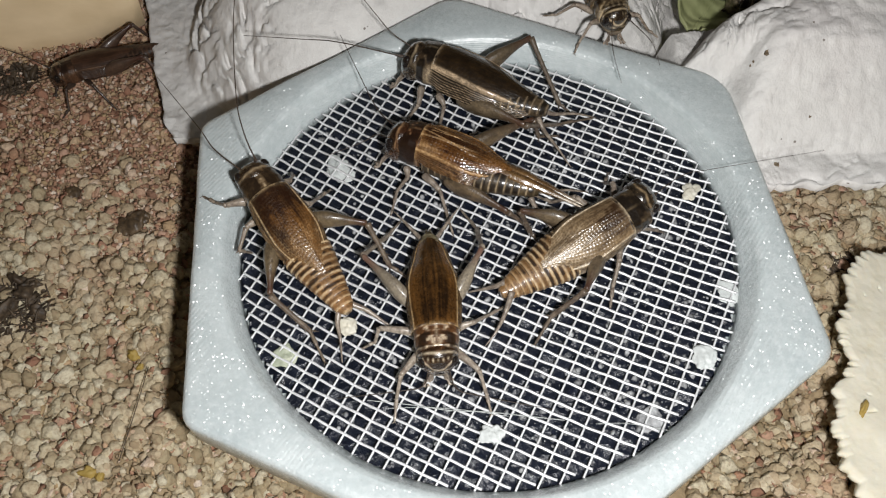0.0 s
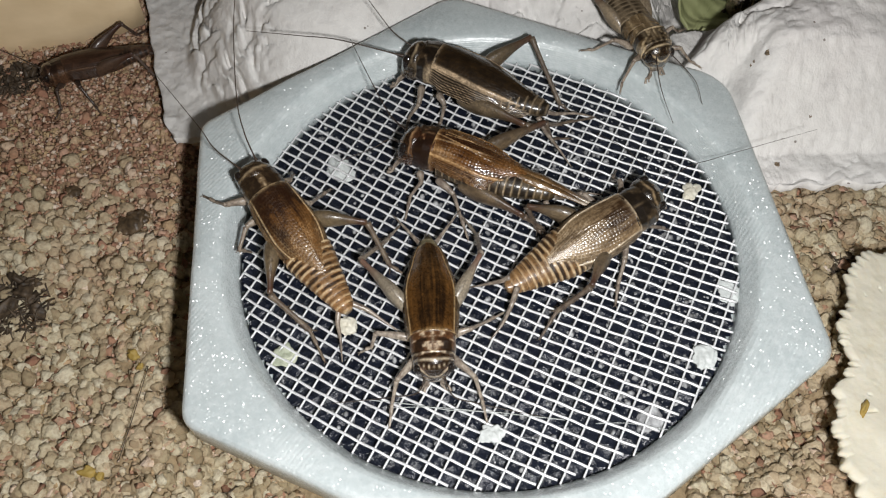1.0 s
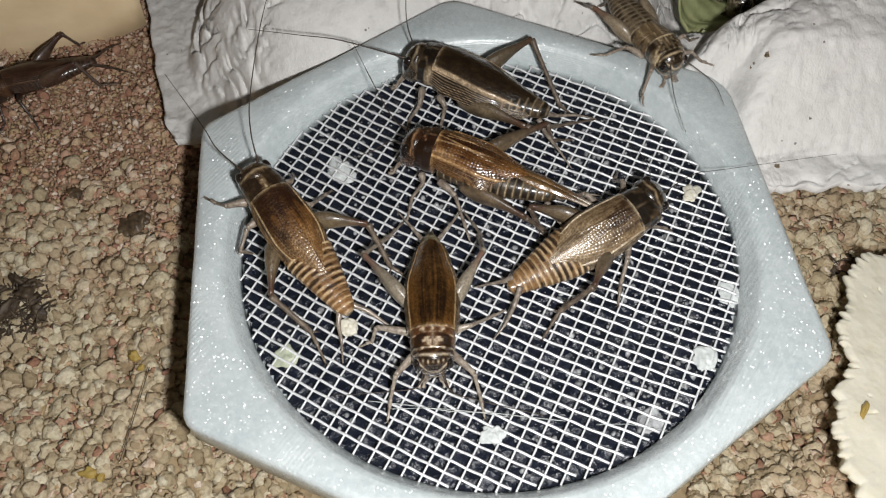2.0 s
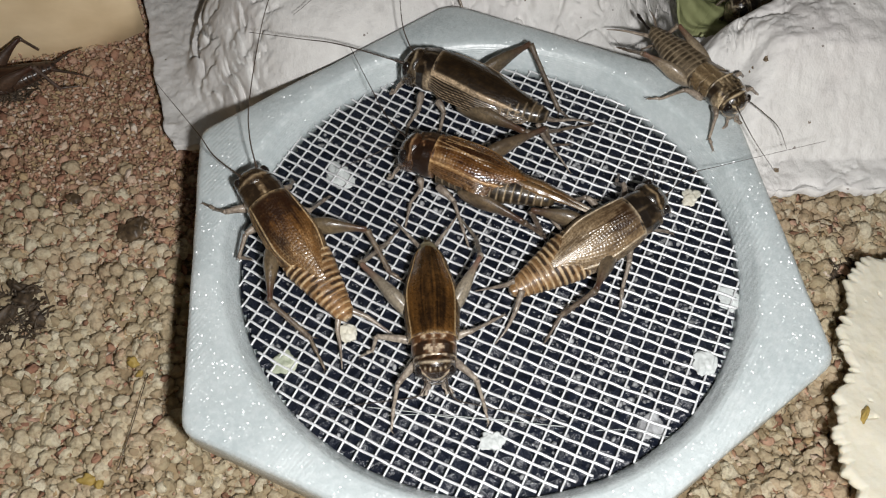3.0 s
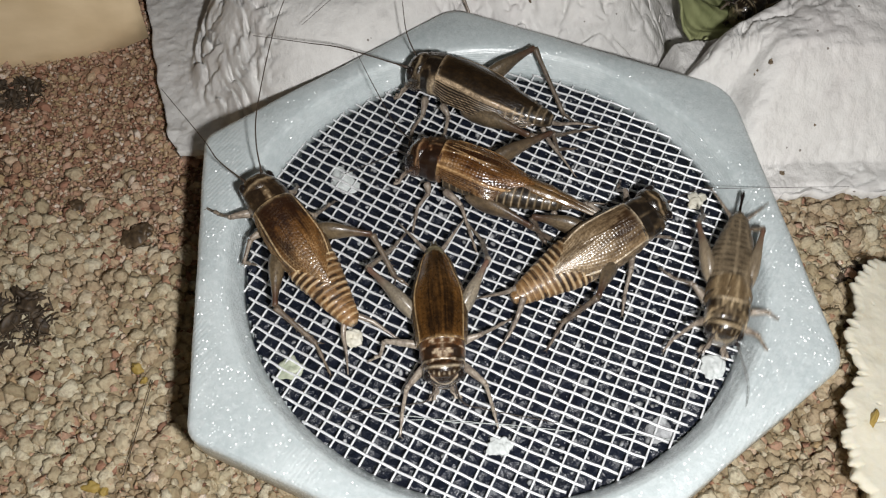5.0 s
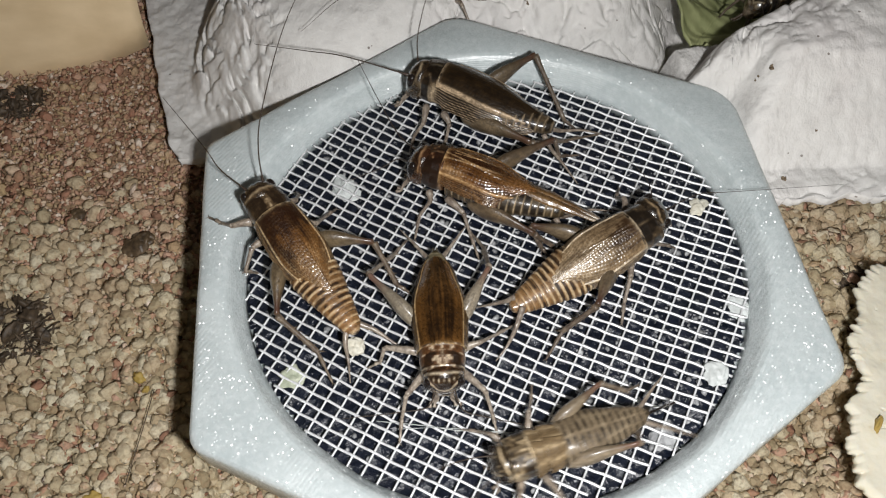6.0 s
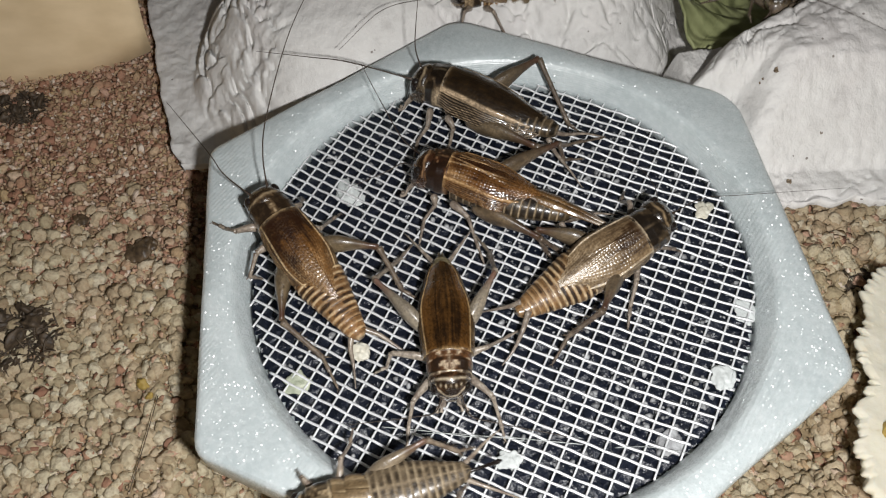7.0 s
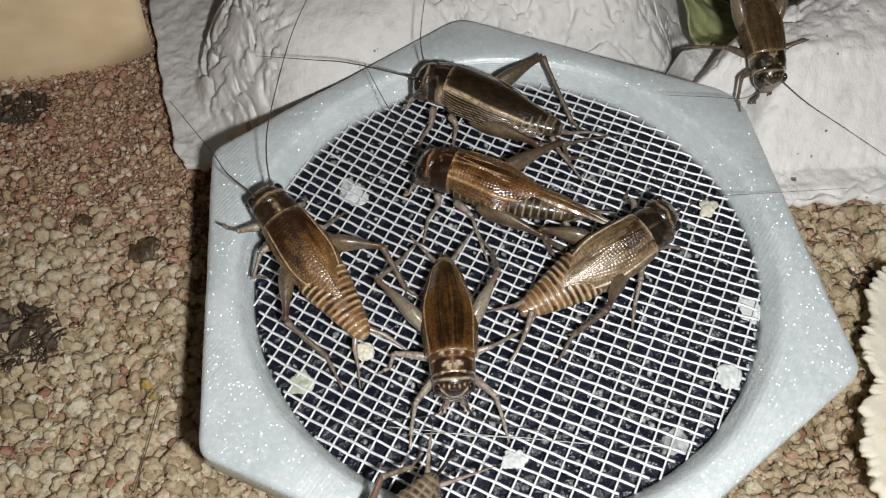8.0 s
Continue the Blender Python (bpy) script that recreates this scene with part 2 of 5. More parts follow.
def rise(x, a, b):
    """0 below a, 1 above b, smooth between (or falling, where b is below a)."""
    u = np.clip((np.asarray(x, float) - a) / (b - a), 0, 1)
    return u * u * (3 - 2 * u)


def bell(x, at, width):
    return np.exp(-((x - at) / width) ** 2)


def sheet(name, grid, tone, mark, material, parent, label="", around=False, ends=False, thick=0.0):
    """A smooth mesh from a grid of points in metres, with two surface values at each: tone (dark to light) and mark (pale marks)."""
    nu, nv = grid.shape[:2]
    faces = []
    for i in range(nu - 1):
        for j in range(nv if around else nv - 1):
            n = (j + 1) % nv
            faces.append((i * nv + j, (i + 1) * nv + j, (i + 1) * nv + n, i * nv + n))
    if ends:
        faces += [tuple(range(nv)), tuple(range((nu - 1) * nv + nv - 1, (nu - 1) * nv - 1, -1))]
    me = bpy.data.meshes.new(name)
    me.from_pydata(grid.reshape(-1, 3).tolist(), [], faces)
    for key, values in (("tone", tone), ("mark", mark)):
        at = me.attributes.new(key, "FLOAT", "POINT")
        at.data.foreach_set("value", np.broadcast_to(values, (nu, nv)).astype(np.float32).ravel())
    me.materials.append(material)
    me.polygons.foreach_set("use_smooth", [True] * len(me.polygons))
    ob = new(name, me)
    ob.parent = parent
    if label:
        ob["label"] = label
    if thick:
        so = ob.modifiers.new("thick", "SOLIDIFY")
        so.thickness, so.offset = thick, 0
    return ob


# ---- the ground ----
GROUND = -17 * MM


def ground_height(x, y):
    """The heaped surface of the bran, in metres."""
    p = Vector((x * 38, y * 38, 0.3))
    h = GROUND + 0.0022 * noise.noise(p) + 0.0009 * noise.noise(p * 3.1)
    h += 0.004 * max(0.0, min(1.0, (-x - 0.075) / 0.03))
    # a hollow round the foot of the dish, added to deepen its shadow, most on the left
    out = max(math.cos(radians(5.6 + 60 * k)) * x + math.sin(radians(5.6 + 60 * k)) * y for k in range(6)) - 0.041
    s = max(0.0, min(1.0, (0.009 - out) / 0.006))
    return h - (0.006 + 0.003 * max(0.0, min(1.0, (-0.01 - x) / 0.02))) * s * s * (3 - 2 * s)


def make_ground():
    bm = bmesh.new()
    xs = [-0.6, -0.35, -0.2] + [-0.13 + 0.0025 * i for i in range(101)] + [0.18, 0.35, 0.6]
    ys = [-0.6, -0.35, -0.2, -0.1] + [-0.06 + 0.0025 * i for i in range(73)] + [0.18, 0.35, 0.6]
    rings = [[bm.verts.new((x, y, ground_height(x, y) - 0.0006)) for x in xs] for y in ys]
    grid_faces(bm, rings, closed=False)
    ob = part("ground", bm, SOIL)
    tagged(ob, "brown layer of crumbled bran bedding on the box floor", "ground", kind="structure")
    rng = random.Random(3)
    coarse, fine = [], []

    def spread(x0, x1, y0, y1, n):
        for _ in range(n):
            x, y = rng.uniform(x0, x1) * MM, rng.uniform(y0, y1) * MM
            # the front is coarse pellets, the back fine red crumbs
            share = 1 / (1 + math.exp((y - 0.012 + 0.020 * noise.noise(Vector((x * 40, y * 40, 7)))) * 220))
            share = 1.0 if x > 0.036 else share
            if rng.random() < share:
                s = rng.choice((0.45, 0.6, 0.8, 1.0, 1.2, 1.4, 1.6)) * MM * rng.uniform(0.85, 1.1)
                coarse.append((x, y, ground_height(x, y) + s * rng.uniform(-0.30, 0.45), s, rng.uniform(0.55, 1.0)))
            elif rng.random() < 0.9:
                s = (rng.uniform(0.3, 0.75) if rng.random() < 0.86 else rng.uniform(0.8, 1.5)) * MM
                fine.append((x, y, ground_height(x, y) + s * rng.uniform(-0.2, 0.6), s, rng.uniform(0.5, 1.0)))
            if rng.random() < 0.2 * share:  # flat flakes of husk
                s = rng.uniform(0.6, 1.4) * MM
                fine.append((x, y, ground_height(x, y) + rng.uniform(0.3, 1.1) * MM, s, rng.uniform(0.12, 0.25)))
            if x > 0.036 and rng.random() < 0.75:
                continue
            s = rng.uniform(0.2, 0.5) * MM
            fine.append((x + rng.uniform(-1, 1) * MM, y + rng.uniform(-1, 1) * MM, ground_height(x, y) + s * rng.uniform(0, 1.6), s, rng.uniform(0.5, 1)))

    spread(-104, -28, -50, 78, 11500)
    spread(30, 84, -52, 24, 5200)
    spread(-30, 46, -66, -33, 4200)
    for _ in range(7000):  # the back is a dense crumble
        x, y = rng.uniform(-104, -44) * MM, rng.uniform(8, 74) * MM
        s = rng.choice((0.25, 0.35, 0.45, 0.6)) * MM * rng.uniform(0.8, 1.2)
        fine.append((x, y, ground_height(x, y) + s * rng.uniform(-0.2, 1.2), s, rng.uniform(0.35, 1.0)))
    tagged(pebbles("bran_pellets", coarse, COARSE, 2, 0.55), "heap of tan rounded bran pellets on the box floor", "bedding", kind="stuff")
    tagged(pebbles("bran_crumbs", fine, FINE, 1, 0.95), "reddish brown fine crumbs between the bran pellets", "bedding", kind="stuff")


make_ground()


# ---- the box that holds it all ----
def make_box_walls():
    for k, (x, y, sx, sy) in enumerate(((0, 0.30, 0.62, 0.006), (0, -0.30, 0.62, 0.006), (-0.31, 0, 0.006, 0.6), (0.31, 0, 0.006, 0.6))):
        bm = bmesh.new()
        bmesh.ops.create_cube(bm, size=1.0, matrix=Matrix.Translation((x, y, 0.06)) @ Matrix.Diagonal((sx, sy, 0.2, 1)))
        bmesh.ops.bevel(bm, geom=bm.edges[:], offset=0.001, segments=2, affect="EDGES")
        tagged(part("wall_" + ("north", "south", "west", "east")[k], bm, CARD), "plain tan side wall of the rearing box", "wall", kind="structure")


make_box_walls()

# ---- the water dish ----
YAW = radians(5.6)
APOTHEM = 41.0 * MM
CORNERS = (7.5, 5.0, 2.6, 3.0, 3.0, 3.4)  # roundness of the corners, mm


def hex_radius(a, apothem, corner):
    """Distance from the middle to a hexagon with rounded corners, in direction a."""
    d = (a - YAW + math.pi / 6) % (math.pi / 3) - math.pi / 6
    sharp = apothem / math.cos(d)
    inner = apothem - corner
    side = inner * math.tan(math.pi / 6)
    if apothem * math.tan(abs(d)) <= side:
        return sharp
    # ray against the corner circle
    cx, cy = inner, side
    b = cx * math.cos(abs(d)) + cy * math.sin(abs(d))
    return b + math.sqrt(max(0.0, b * b - (cx * cx + cy * cy) + corner * corner))


def dish_rim(bm):
    n = 300
    profile = [("c", 36.2, -2.0), ("h", -0.8, -2.0), ("h", -0.25, -1.8), ("h", 0, -1.3), ("h", 0, 2.8), ("h", -0.22, 3.3), ("h", -0.7, 3.6), ("h", -1.3, 3.7),
               ("m", 0.5, 3.74), ("c", 37.7, 3.66), ("c", 37.0, 3.3), ("c", 36.5, 2.5), ("c", 35.8, 0.9), ("c", 35.3, 0.0), ("c", 35.3, -2.0)]
    rings = []
    for kind, r, z in profile:
        ring = []
        for k in range(n):
            a = 2 * math.pi * k / n
            hx = hex_radius(a, APOTHEM, CORNERS[int((a - YAW) % (2 * math.pi) // (math.pi / 3))] * MM)
            rad = {"c": r * MM, "h": hx + r * MM, "m": (hx + 37.7 * MM) / 2}[kind]
            rad += 0.00012 * noise.noise(Vector((math.cos(a) * 6, math.sin(a) * 6, z)))
            ring.append(bm.verts.new((rad * math.cos(a), rad * math.sin(a), z * MM + 0.0001 * noise.noise(Vector((math.cos(a) * 4, math.sin(a) * 4, r))))))
        rings.append(ring)
    rings.append(rings[0])
    for a, b in zip(rings, rings[1:]):
        for i in range(n):
            j = (i + 1) % n
            bm.faces.new((a[i], b[i], b[j], a[j]))


def dish_cup(bm):
    n = 96
    rings = []
    for r, z in ((33.5, -2.1), (36.0, -2.1), (35.6, -6), (34.8, -17.5), (33.8, -18.4), (20, -18.4)):
        rings.append([bm.verts.new((r * MM * math.cos(2 * math.pi * k / n), r * MM * math.sin(2 * math.pi * k / n), z * MM)) for k in range(n)])
    for a, b in zip(rings, rings[1:]):
        for i in range(n):
            j = (i + 1) % n
            bm.faces.new((a[i], b[i], b[j], a[j]))


MESH = ((2.205 * MM, radians(62.25), -0.487 * MM, 0.0), (1.54 * MM, radians(-28.0), 0.272 * MM, 1.4))  # spacing, direction, start and bow of the two sets of wires


def make_dish():
    dish = new("water_dish")
    tagged(dish, "pale glittery 3D-printed hexagonal water dish covered with wire mesh", "water dish")
    part("rim", dish_rim_mesh(), PLASTIC, dish, "translucent pale grey hexagonal rim with glitter flakes")
    bm = bmesh.new()
    dish_cup(bm)
    part("cup", bm, PLASTIC, dish)
    bm = bmesh.new()
    xs = np.linspace(-35.5, 35.5, 110) * MM
    rings = [[bm.verts.new((x, y, -1.5 * MM + 0.0004 * noise.noise(Vector((x * 300, y * 300, 1))) + 0.0003 * noise.noise(Vector((x * 900, y * 900, 1))))) for x in xs] for y in xs]
    grid_faces(bm, rings, closed=False)
    bmesh.ops.delete(bm, geom=[v for v in bm.verts if math.hypot(v.co.x, v.co.y) > 35.6 * MM], context="VERTS")
    part("sponge", bm, GEL, dish, "wet black sponge under the mesh")
    bm = bmesh.new()
    ring = [(35.6 * MM * math.cos(a), 35.6 * MM * math.sin(a), -0.7 * MM) for a in np.linspace(0, 2 * math.pi, 97)]
    tube(bm, ring, [0.25 * MM] * 97, 6)
    screen = part("wire_mesh", bm, WIRE, dish, "woven galvanised wire mesh")
    for family in (0, 1):
        gap, turn, start, bow = MESH[family]
        cross = MESH[1 - family][0]
        d, side = Vector((math.cos(turn), math.sin(turn), 0)), Vector((-math.sin(turn), math.cos(turn), 0))
        rng = random.Random(11 + family)
        k = -50
        while k <= 50:
            off = start + k * gap + rng.uniform(-0.05, 0.05) * MM
            k += 1
            if abs(off) > 34.9 * MM:
                continue
            half = math.sqrt((35.25 * MM) ** 2 - off ** 2)
            steps = max(6, int(half * 2 / (cross / 4)))
            path, phase = [], (k + family) % 2 * math.pi
            ph = rng.uniform(0, 6)
            for i in range(steps + 1):
                s = -half + 2 * half * i / steps
                wav = math.sin(s / cross * math.pi + phase)
                lift = (0.09 if family else -0.05) * MM * wav
                sway = bow * s * s + 0.04 * MM * math.sin(s * 120 + ph) + (0.02 * MM * math.sin(s / cross * math.pi + phase + 0.8) if family else 0)
                path.append(d * s + side * (off + sway) + Vector((0, 0, lift - (0.1 * MM if family else 0.2 * MM))))
            path = [p for p in path if p.xy.length < 35.35 * MM]
            bm = bmesh.new()
            tube(bm, path, [(0.185 if family else 0.15) * MM] * len(path), 6)
            part("wire", bm, WIRE, screen)
    return dish


def dish_rim_mesh():
    bm = bmesh.new()
    dish_rim(bm)
    return bm


make_dish()


def make_specks():
    rng = random.Random(8)
    rows = []
    while len(rows) < 2000:
        x, y = rng.uniform(-34, 34), rng.uniform(-34, 34)
        if math.hypot(x, y) > 33.5 or noise.noise(Vector((x * 0.12, y * 0.12, 4))) + 0.012 * x + rng.uniform(-0.5, 0.5) < 0.05:
            continue
        s = rng.choice((0.1, 0.13, 0.16, 0.2, 0.3, 0.45, 0.6)) * MM
        rows.append((x * MM, y * MM, -1.15 * MM + rng.uniform(-0.2, 0.3) * MM, s, rng.uniform(0.4, 0.8)))
    tagged(pebbles("grit", rows, SPECK, 1, 0.5), "pale wet grit lying on the black sponge", "grit", kind="stuff")


make_specks()


def crumb(name, x, y, z, size, material, label, seed, flat=0.5, sub=4):
    bm = bmesh.new()
    blob(bm, (0, 0, 0), (size * MM, size * 0.8 * MM, size * flat * MM), 0.4, seed, sub, Matrix.Rotation(seed, 3, "Z"))
    for v in bm.verts:  # a torn outline
        q = Vector((v.co.x, v.co.y, 0)) / (size * MM)
        f = 1 + 0.32 * noise.noise(q * 1.3 + Vector((seed * 3, 0, 0))) + 0.14 * noise.noise(q * 4.5 + Vector((0, seed, 0)))
        v.co = Vector((v.co.x * f, v.co.y * f, v.co.z * (1 + 0.5 * noise.noise(q * 3.5))))
    ob = part(name, bm, material)
    ob.location = (x * MM, y * MM, z * MM)
    return tagged(ob, label, "crumb", group="crumbs on the mesh")


crumb("food_crumb", 30.4, 7.9, 0.3, 1.5, CRUMB, "cream coloured food crumb lying on the wire mesh", 1.3, 0.35)
crumb("food_crumb", -19.3, -13.3, 0.3, 1.45, CRUMB, "cream coloured food crumb lying on the wire mesh", 2.1, 0.35)
crumb("food_crumb", -0.6, -28.2, -0.1, 1.5, WHITE_CRUMB, "whitish flat food crumb stuck to the wire mesh", 3.2, 0.25)
crumb("food_crumb", 27.5, -18.2, 0.2, 1.8, WHITE_CRUMB, "whitish ragged food crumb stuck to the wire mesh", 4.4, 0.25)
crumb("food_crumb", -22.1, 13.7, -1.0, 2.3, WHITE_CRUMB, "whitish ragged food crumb stuck under the wire mesh", 5.5, 0.25)
crumb("food_crumb", -27.5, -17.2, -0.35, 1.75, GREEN_CRUMB, "pale greenish flat crumb stuck in the wire mesh", 6.1, 0.22)
crumb("food_crumb", 19.7, -26.2, -1.1, 2.0, SPECK, "whitish ragged food crumb stuck under the wire mesh", 7.3, 0.2)
crumb("food_crumb", 33.2, -8.4, -1.0, 1.9, WHITE_CRUMB, "whitish ragged food crumb stuck under the wire mesh", 8.3, 0.2)


def strand(pts, radius):
    """A pale silky strand sagging over the mesh."""
    bm = bmesh.new()
    path = curve_points(pts, 24)
    tube(bm, [p * MM for p in path], [radius * (0.7 + 0.5 * abs(math.sin(i * 1.3))) * MM for i in range(25)], 5)
    tagged(part("strand", bm, WHITE_CRUMB), "thin whitish strand lying over the wire mesh", "strand", group="strands on the mesh")


strand([(-16.2, -23.7, 0.35), (-10.1, -24.5, 0.45), (-5.8, -25.2, 0.35), (-0.9, -25.5, 0.45), (3.3, -26.0, 0.35), (8.5, -26.7, 0.45)], 0.055)
strand([(-13.6, -24.8, 0.35), (-8.6, -24.8, 0.45), (-3.7, -25.2, 0.35), (1.6, -26.1, 0.45)], 0.04)
strand([(12.3, -27.2, 0.35), (15.9, -27.2, 0.45), (18.6, -27.6, 0.35), (21.3, -28.2, 0.45)], 0.035)


# ---- egg tray behind the dish ----
DOMES = ((-23, 57, 13, 33, 6.5), (13.5, 62, 14, 26, 6.0), (-8, 112, 18, 34, 12), (36, 112, 18, 34, 12), (84, 92, 18, 34, 14))  # middle x, y, top radius, base radius, top height (mm)


def creases(r, a, seed):
    """Crinkles of the wet pulp: narrow broken grooves, r across them and a along them."""
    bend = 3.0 * soft_noise(r * 0.12, a * 0.16, seed) + 1.2 * soft_noise(r * 0.4, a * 0.5, seed + 1)
    deep = 0.0
    for f, g, amount, narrow in ((0.24, 0.07, 1.0, 0.10), (0.5, 0.13, 0.7, 0.13), (1.05, 0.3, 0.4, 0.2)):
        deep = deep + amount * np.clip(1 - np.abs(soft_noise((r + bend) * f, a * g + bend * 0.1, seed + f * 30) - 0.5) / narrow, 0, 1) ** 1.3 * rise(soft_noise(r * f * 0.5 + 9, a * g * 1.5, seed + 5), 0.2, 0.6)
    return deep


def tray_height(x, y):
    """Height of the moulded tray, x and y in mm."""
    x, y = np.asarray(x, float), np.asarray(y, float)
    wob = 4.0 * (soft_noise(x * 0.09, y * 0.09, 3) - 0.5)
    best = -12.6 + 0 * x
    fold = 0.35 * creases(y * 0.7 + x * 0.3, x, 4.0)
    for cx, cy, r0, r1, top in DOMES:
        d = np.hypot(x - cx, y - cy) + wob
        u = np.clip((r1 - d) / (r1 - r0), 0, 1)
        lift = (1 - (1 - u) ** 1.7) * rise(u, 0, 0.12)
        high = -12.6 + (top + 12.6) * lift + 2.2 * np.clip(1 - d / r0, 0, 1)
        ang = np.arctan2(y - cy, x - cx) * 26
        here = rise(high - best, -1.0, 1.0)
        wrinkled = rise(u, 0.02, 0.15) * (1 - rise(u, 0.72, 1.0)) + 0.12
        fold = fold * (1 - here) + here * wrinkled * creases(d, ang, cx * 0.1 + 7) * 1.7
        best = np.maximum(best, high) + 1.2 * np.exp(-((high - best) / 2.5) ** 2) * (u > 0) * (lift > 0.05) * (best > -12)
    # the corner hump: a straight crumpled back edge over the leaf, a long front that falls to the bedding
    q = np.clip((0.596 * (x - 43) - 0.803 * (y - 40.5) + 2.5 + 3.0 * (soft_noise(x * 0.16, y * 0.16, 8) - 0.5)) / 6, 0, 1)
    d = np.hypot(x - 72, y - 31) + wob
    u = np.maximum(np.clip((33 - d) / 20, 0, 1), q * (2 - q)) * np.clip((y - 10.3) / 19, 0, 1) ** 0.52 * np.clip((x - 20) / 10, 0, 1)
    crest = 2.4 * np.exp(-((0.596 * (x - 62) - 0.803 * (y - 40.5)) / 7.0) ** 2)
    high = -12.9 + 21.5 * u + crest * u
    here = rise(high - best, -1.0, 1.0)
    behind = 0.596 * (x - 43) - 0.803 * (y - 40.5) + 2.5
    edge = 1.8 * (1 - rise(behind, 6, 19)) * rise(behind, 2, 5) + 0.7 * (1 - rise(y, 12, 22)) + 0.10
    fold = fold * (1 - here) + here * edge * creases(0.596 * x - 0.803 * y + 60, 0.8 * x + 0.6 * y, 21.0) * 0.9
    best = np.maximum(best, high)
    # a low web joins the two humps in front of the leaf
    web = -12.6 + 11.2 * (1 - rise(y - 0.15 * (x - 36) + 2.0 * (soft_noise(x * 0.2, y * 0.2, 12) - 0.5), 42.5, 45.5)) * rise(x, 30, 34)
    best = np.maximum(best, web)
    calm = rise(np.hypot(x + 21, y - 37), 11, 19)
    fold = np.where(x < 5, fold * (0.06 + 0.94 * calm) * (1 + 0.5 * (x < -25)), fold)
    # it rises from under the edge of the dish
    gap = np.maximum(0.0, np.max([math.cos(YAW + k) * x + math.sin(YAW + k) * y - 40.9 for k in (0, math.pi / 3, 2 * math.pi / 3)], axis=0))
    cap = 1.0 - 3.5 * rise(-x, 18, 40) + (1.15 + 0.45 * np.clip((x - 25) / 10, 0, 1)) * gap
    mix = np.clip(0.5 + 0.5 * (cap - best) / 3.5, 0, 1)
    best = cap + (best - cap) * mix - 3.5 * mix * (1 - mix)
    grain = 0.5 * (soft_noise(x * 0.35, y * 0.35, 2) - 0.5) + 0.30 * (soft_noise(x * 0.9, y * 0.9, 5) - 0.5) + 0.16 * (soft_noise(x * 2.1, y * 2.1, 6) - 0.5)
    near = np.where(x > 20, np.clip((gap - 0.5) / 4, 0, 1), np.minimum(1.0, 0.3 + gap * 0.25))
    return best - fold * near + grain * np.where(x < 5, 0.35 + 0.65 * calm, 1.0)


def make_tray():
    nv, nu = 250, 560
    v = (np.arange(nv + 1)[:, None] / nv) ** 1.25
    y0 = 30 + 90 * v
    left = -54.0 - 11.5 * np.clip((y0 - 31) / 35, 0, 1.6) ** 0.8 + 1.2 * (soft_noise(y0 * 0.3, 0 * y0, 1) - 0.5)
    x = left + (112 - left) * np.interp(np.arange(nu + 1)[None, :] / nu, [0, 0.45, 0.70, 1], [0, 0.53, 0.60, 1])
    near = np.where(x < 0, 30.0 - 10.0 * np.clip((x + 45) / 7, 0, 1), 10.4 + 1.4 * (soft_noise(x * 0.35, 0 * x, 3) - 0.5) + 0.6 * (soft_noise(x * 1.3, 0 * x, 4) - 0.5))
    along = np.min([(40.9 - math.cos(YAW + k) * x) / math.sin(YAW + k) for k in (0, math.pi / 3, 2 * math.pi / 3)], axis=0)
    front = np.maximum(near, along)
    y = front + (122 - front) * v
    grid = np.stack((x, y, tray_height(x, y)), -1)
    # the edge is 1.8 mm thick
    lip = grid[:1] + (0, 0.3, -1.8)
    grid = np.concatenate((lip, grid), 0)
    lip = grid[:, :1] + (0.3, 0, -1.8)
    grid = np.concatenate((lip, grid), 1) * MM
    tray = new("egg_tray")
    tagged(tray, "grey moulded paper pulp egg tray with rounded crinkled humps", "egg tray")
    nu = grid.shape[1]
    gx, gy = grid[..., 0].ravel() / MM, grid[..., 1].ravel() / MM
    where = np.where(np.hypot(gx + 23, gy - 57) > 33.5, 0, 1)
    where = np.where((gx < -23) | (where == 1), where, 1)
    where = np.where((gx > 25) & (0.596 * (gx - 43) - 0.803 * (gy - 40.5) > -5.5), 2, where)
    quads = [[], [], []]
    for i in range(grid.shape[0] - 1):
        for j in range(nu - 1):
            k = i * nu + j
            quads[where[k]].append((k, k + nu, k + nu + 1, k + 1))
    flat = grid.reshape(-1, 3)
    for name, note, faces in zip(("flange", "ridge", "corner_hump"), ("flat rim strip", "row of round humps with crinkled flanks", "broad sloping hump"), quads):
        faces = np.array(faces)
        used, back = np.unique(faces, return_inverse=True)
        me = bpy.data.meshes.new(name)
        me.from_pydata(flat[used].tolist(), [], back.reshape(faces.shape).tolist())
        me.materials.append(PULP)
        me.polygons.foreach_set("use_smooth", [True] * len(me.polygons))
        ob = new(name, me)
        ob.parent = tray
        ob["label"] = note


make_tray()


def make_card():
    """A sagging tan sheet of card in the corner of the box."""
    bm = bmesh.new()
    rings = []
    for i in range(41):
        u = i / 40
        x = -135 + 69 * u
        ring = []
        for j in range(25):
            v = j / 24
            y = 55 + 9 * max(0.0, min(1.0, (x + 82) / 18)) ** 1.5 + 26 * v + 1.2 * math.sin(u * 9.0) * (1 - v)
            z = -16.5 + 34 * v ** 0.62 + 1.2 * math.sin(u * 7 + v * 3)
            ring.append(bm.verts.new((x * MM, y * MM, z * MM)))
        rings.append(ring)
    grid_faces(bm, rings, closed=False)
    ob = part("card_sheet", bm, CARD)
    so = ob.modifiers.new("thick", "SOLIDIFY")
    so.thickness = 0.0012
    tagged(ob, "tan kraft card sheet standing bent in the box corner", "cardboard")


make_card()


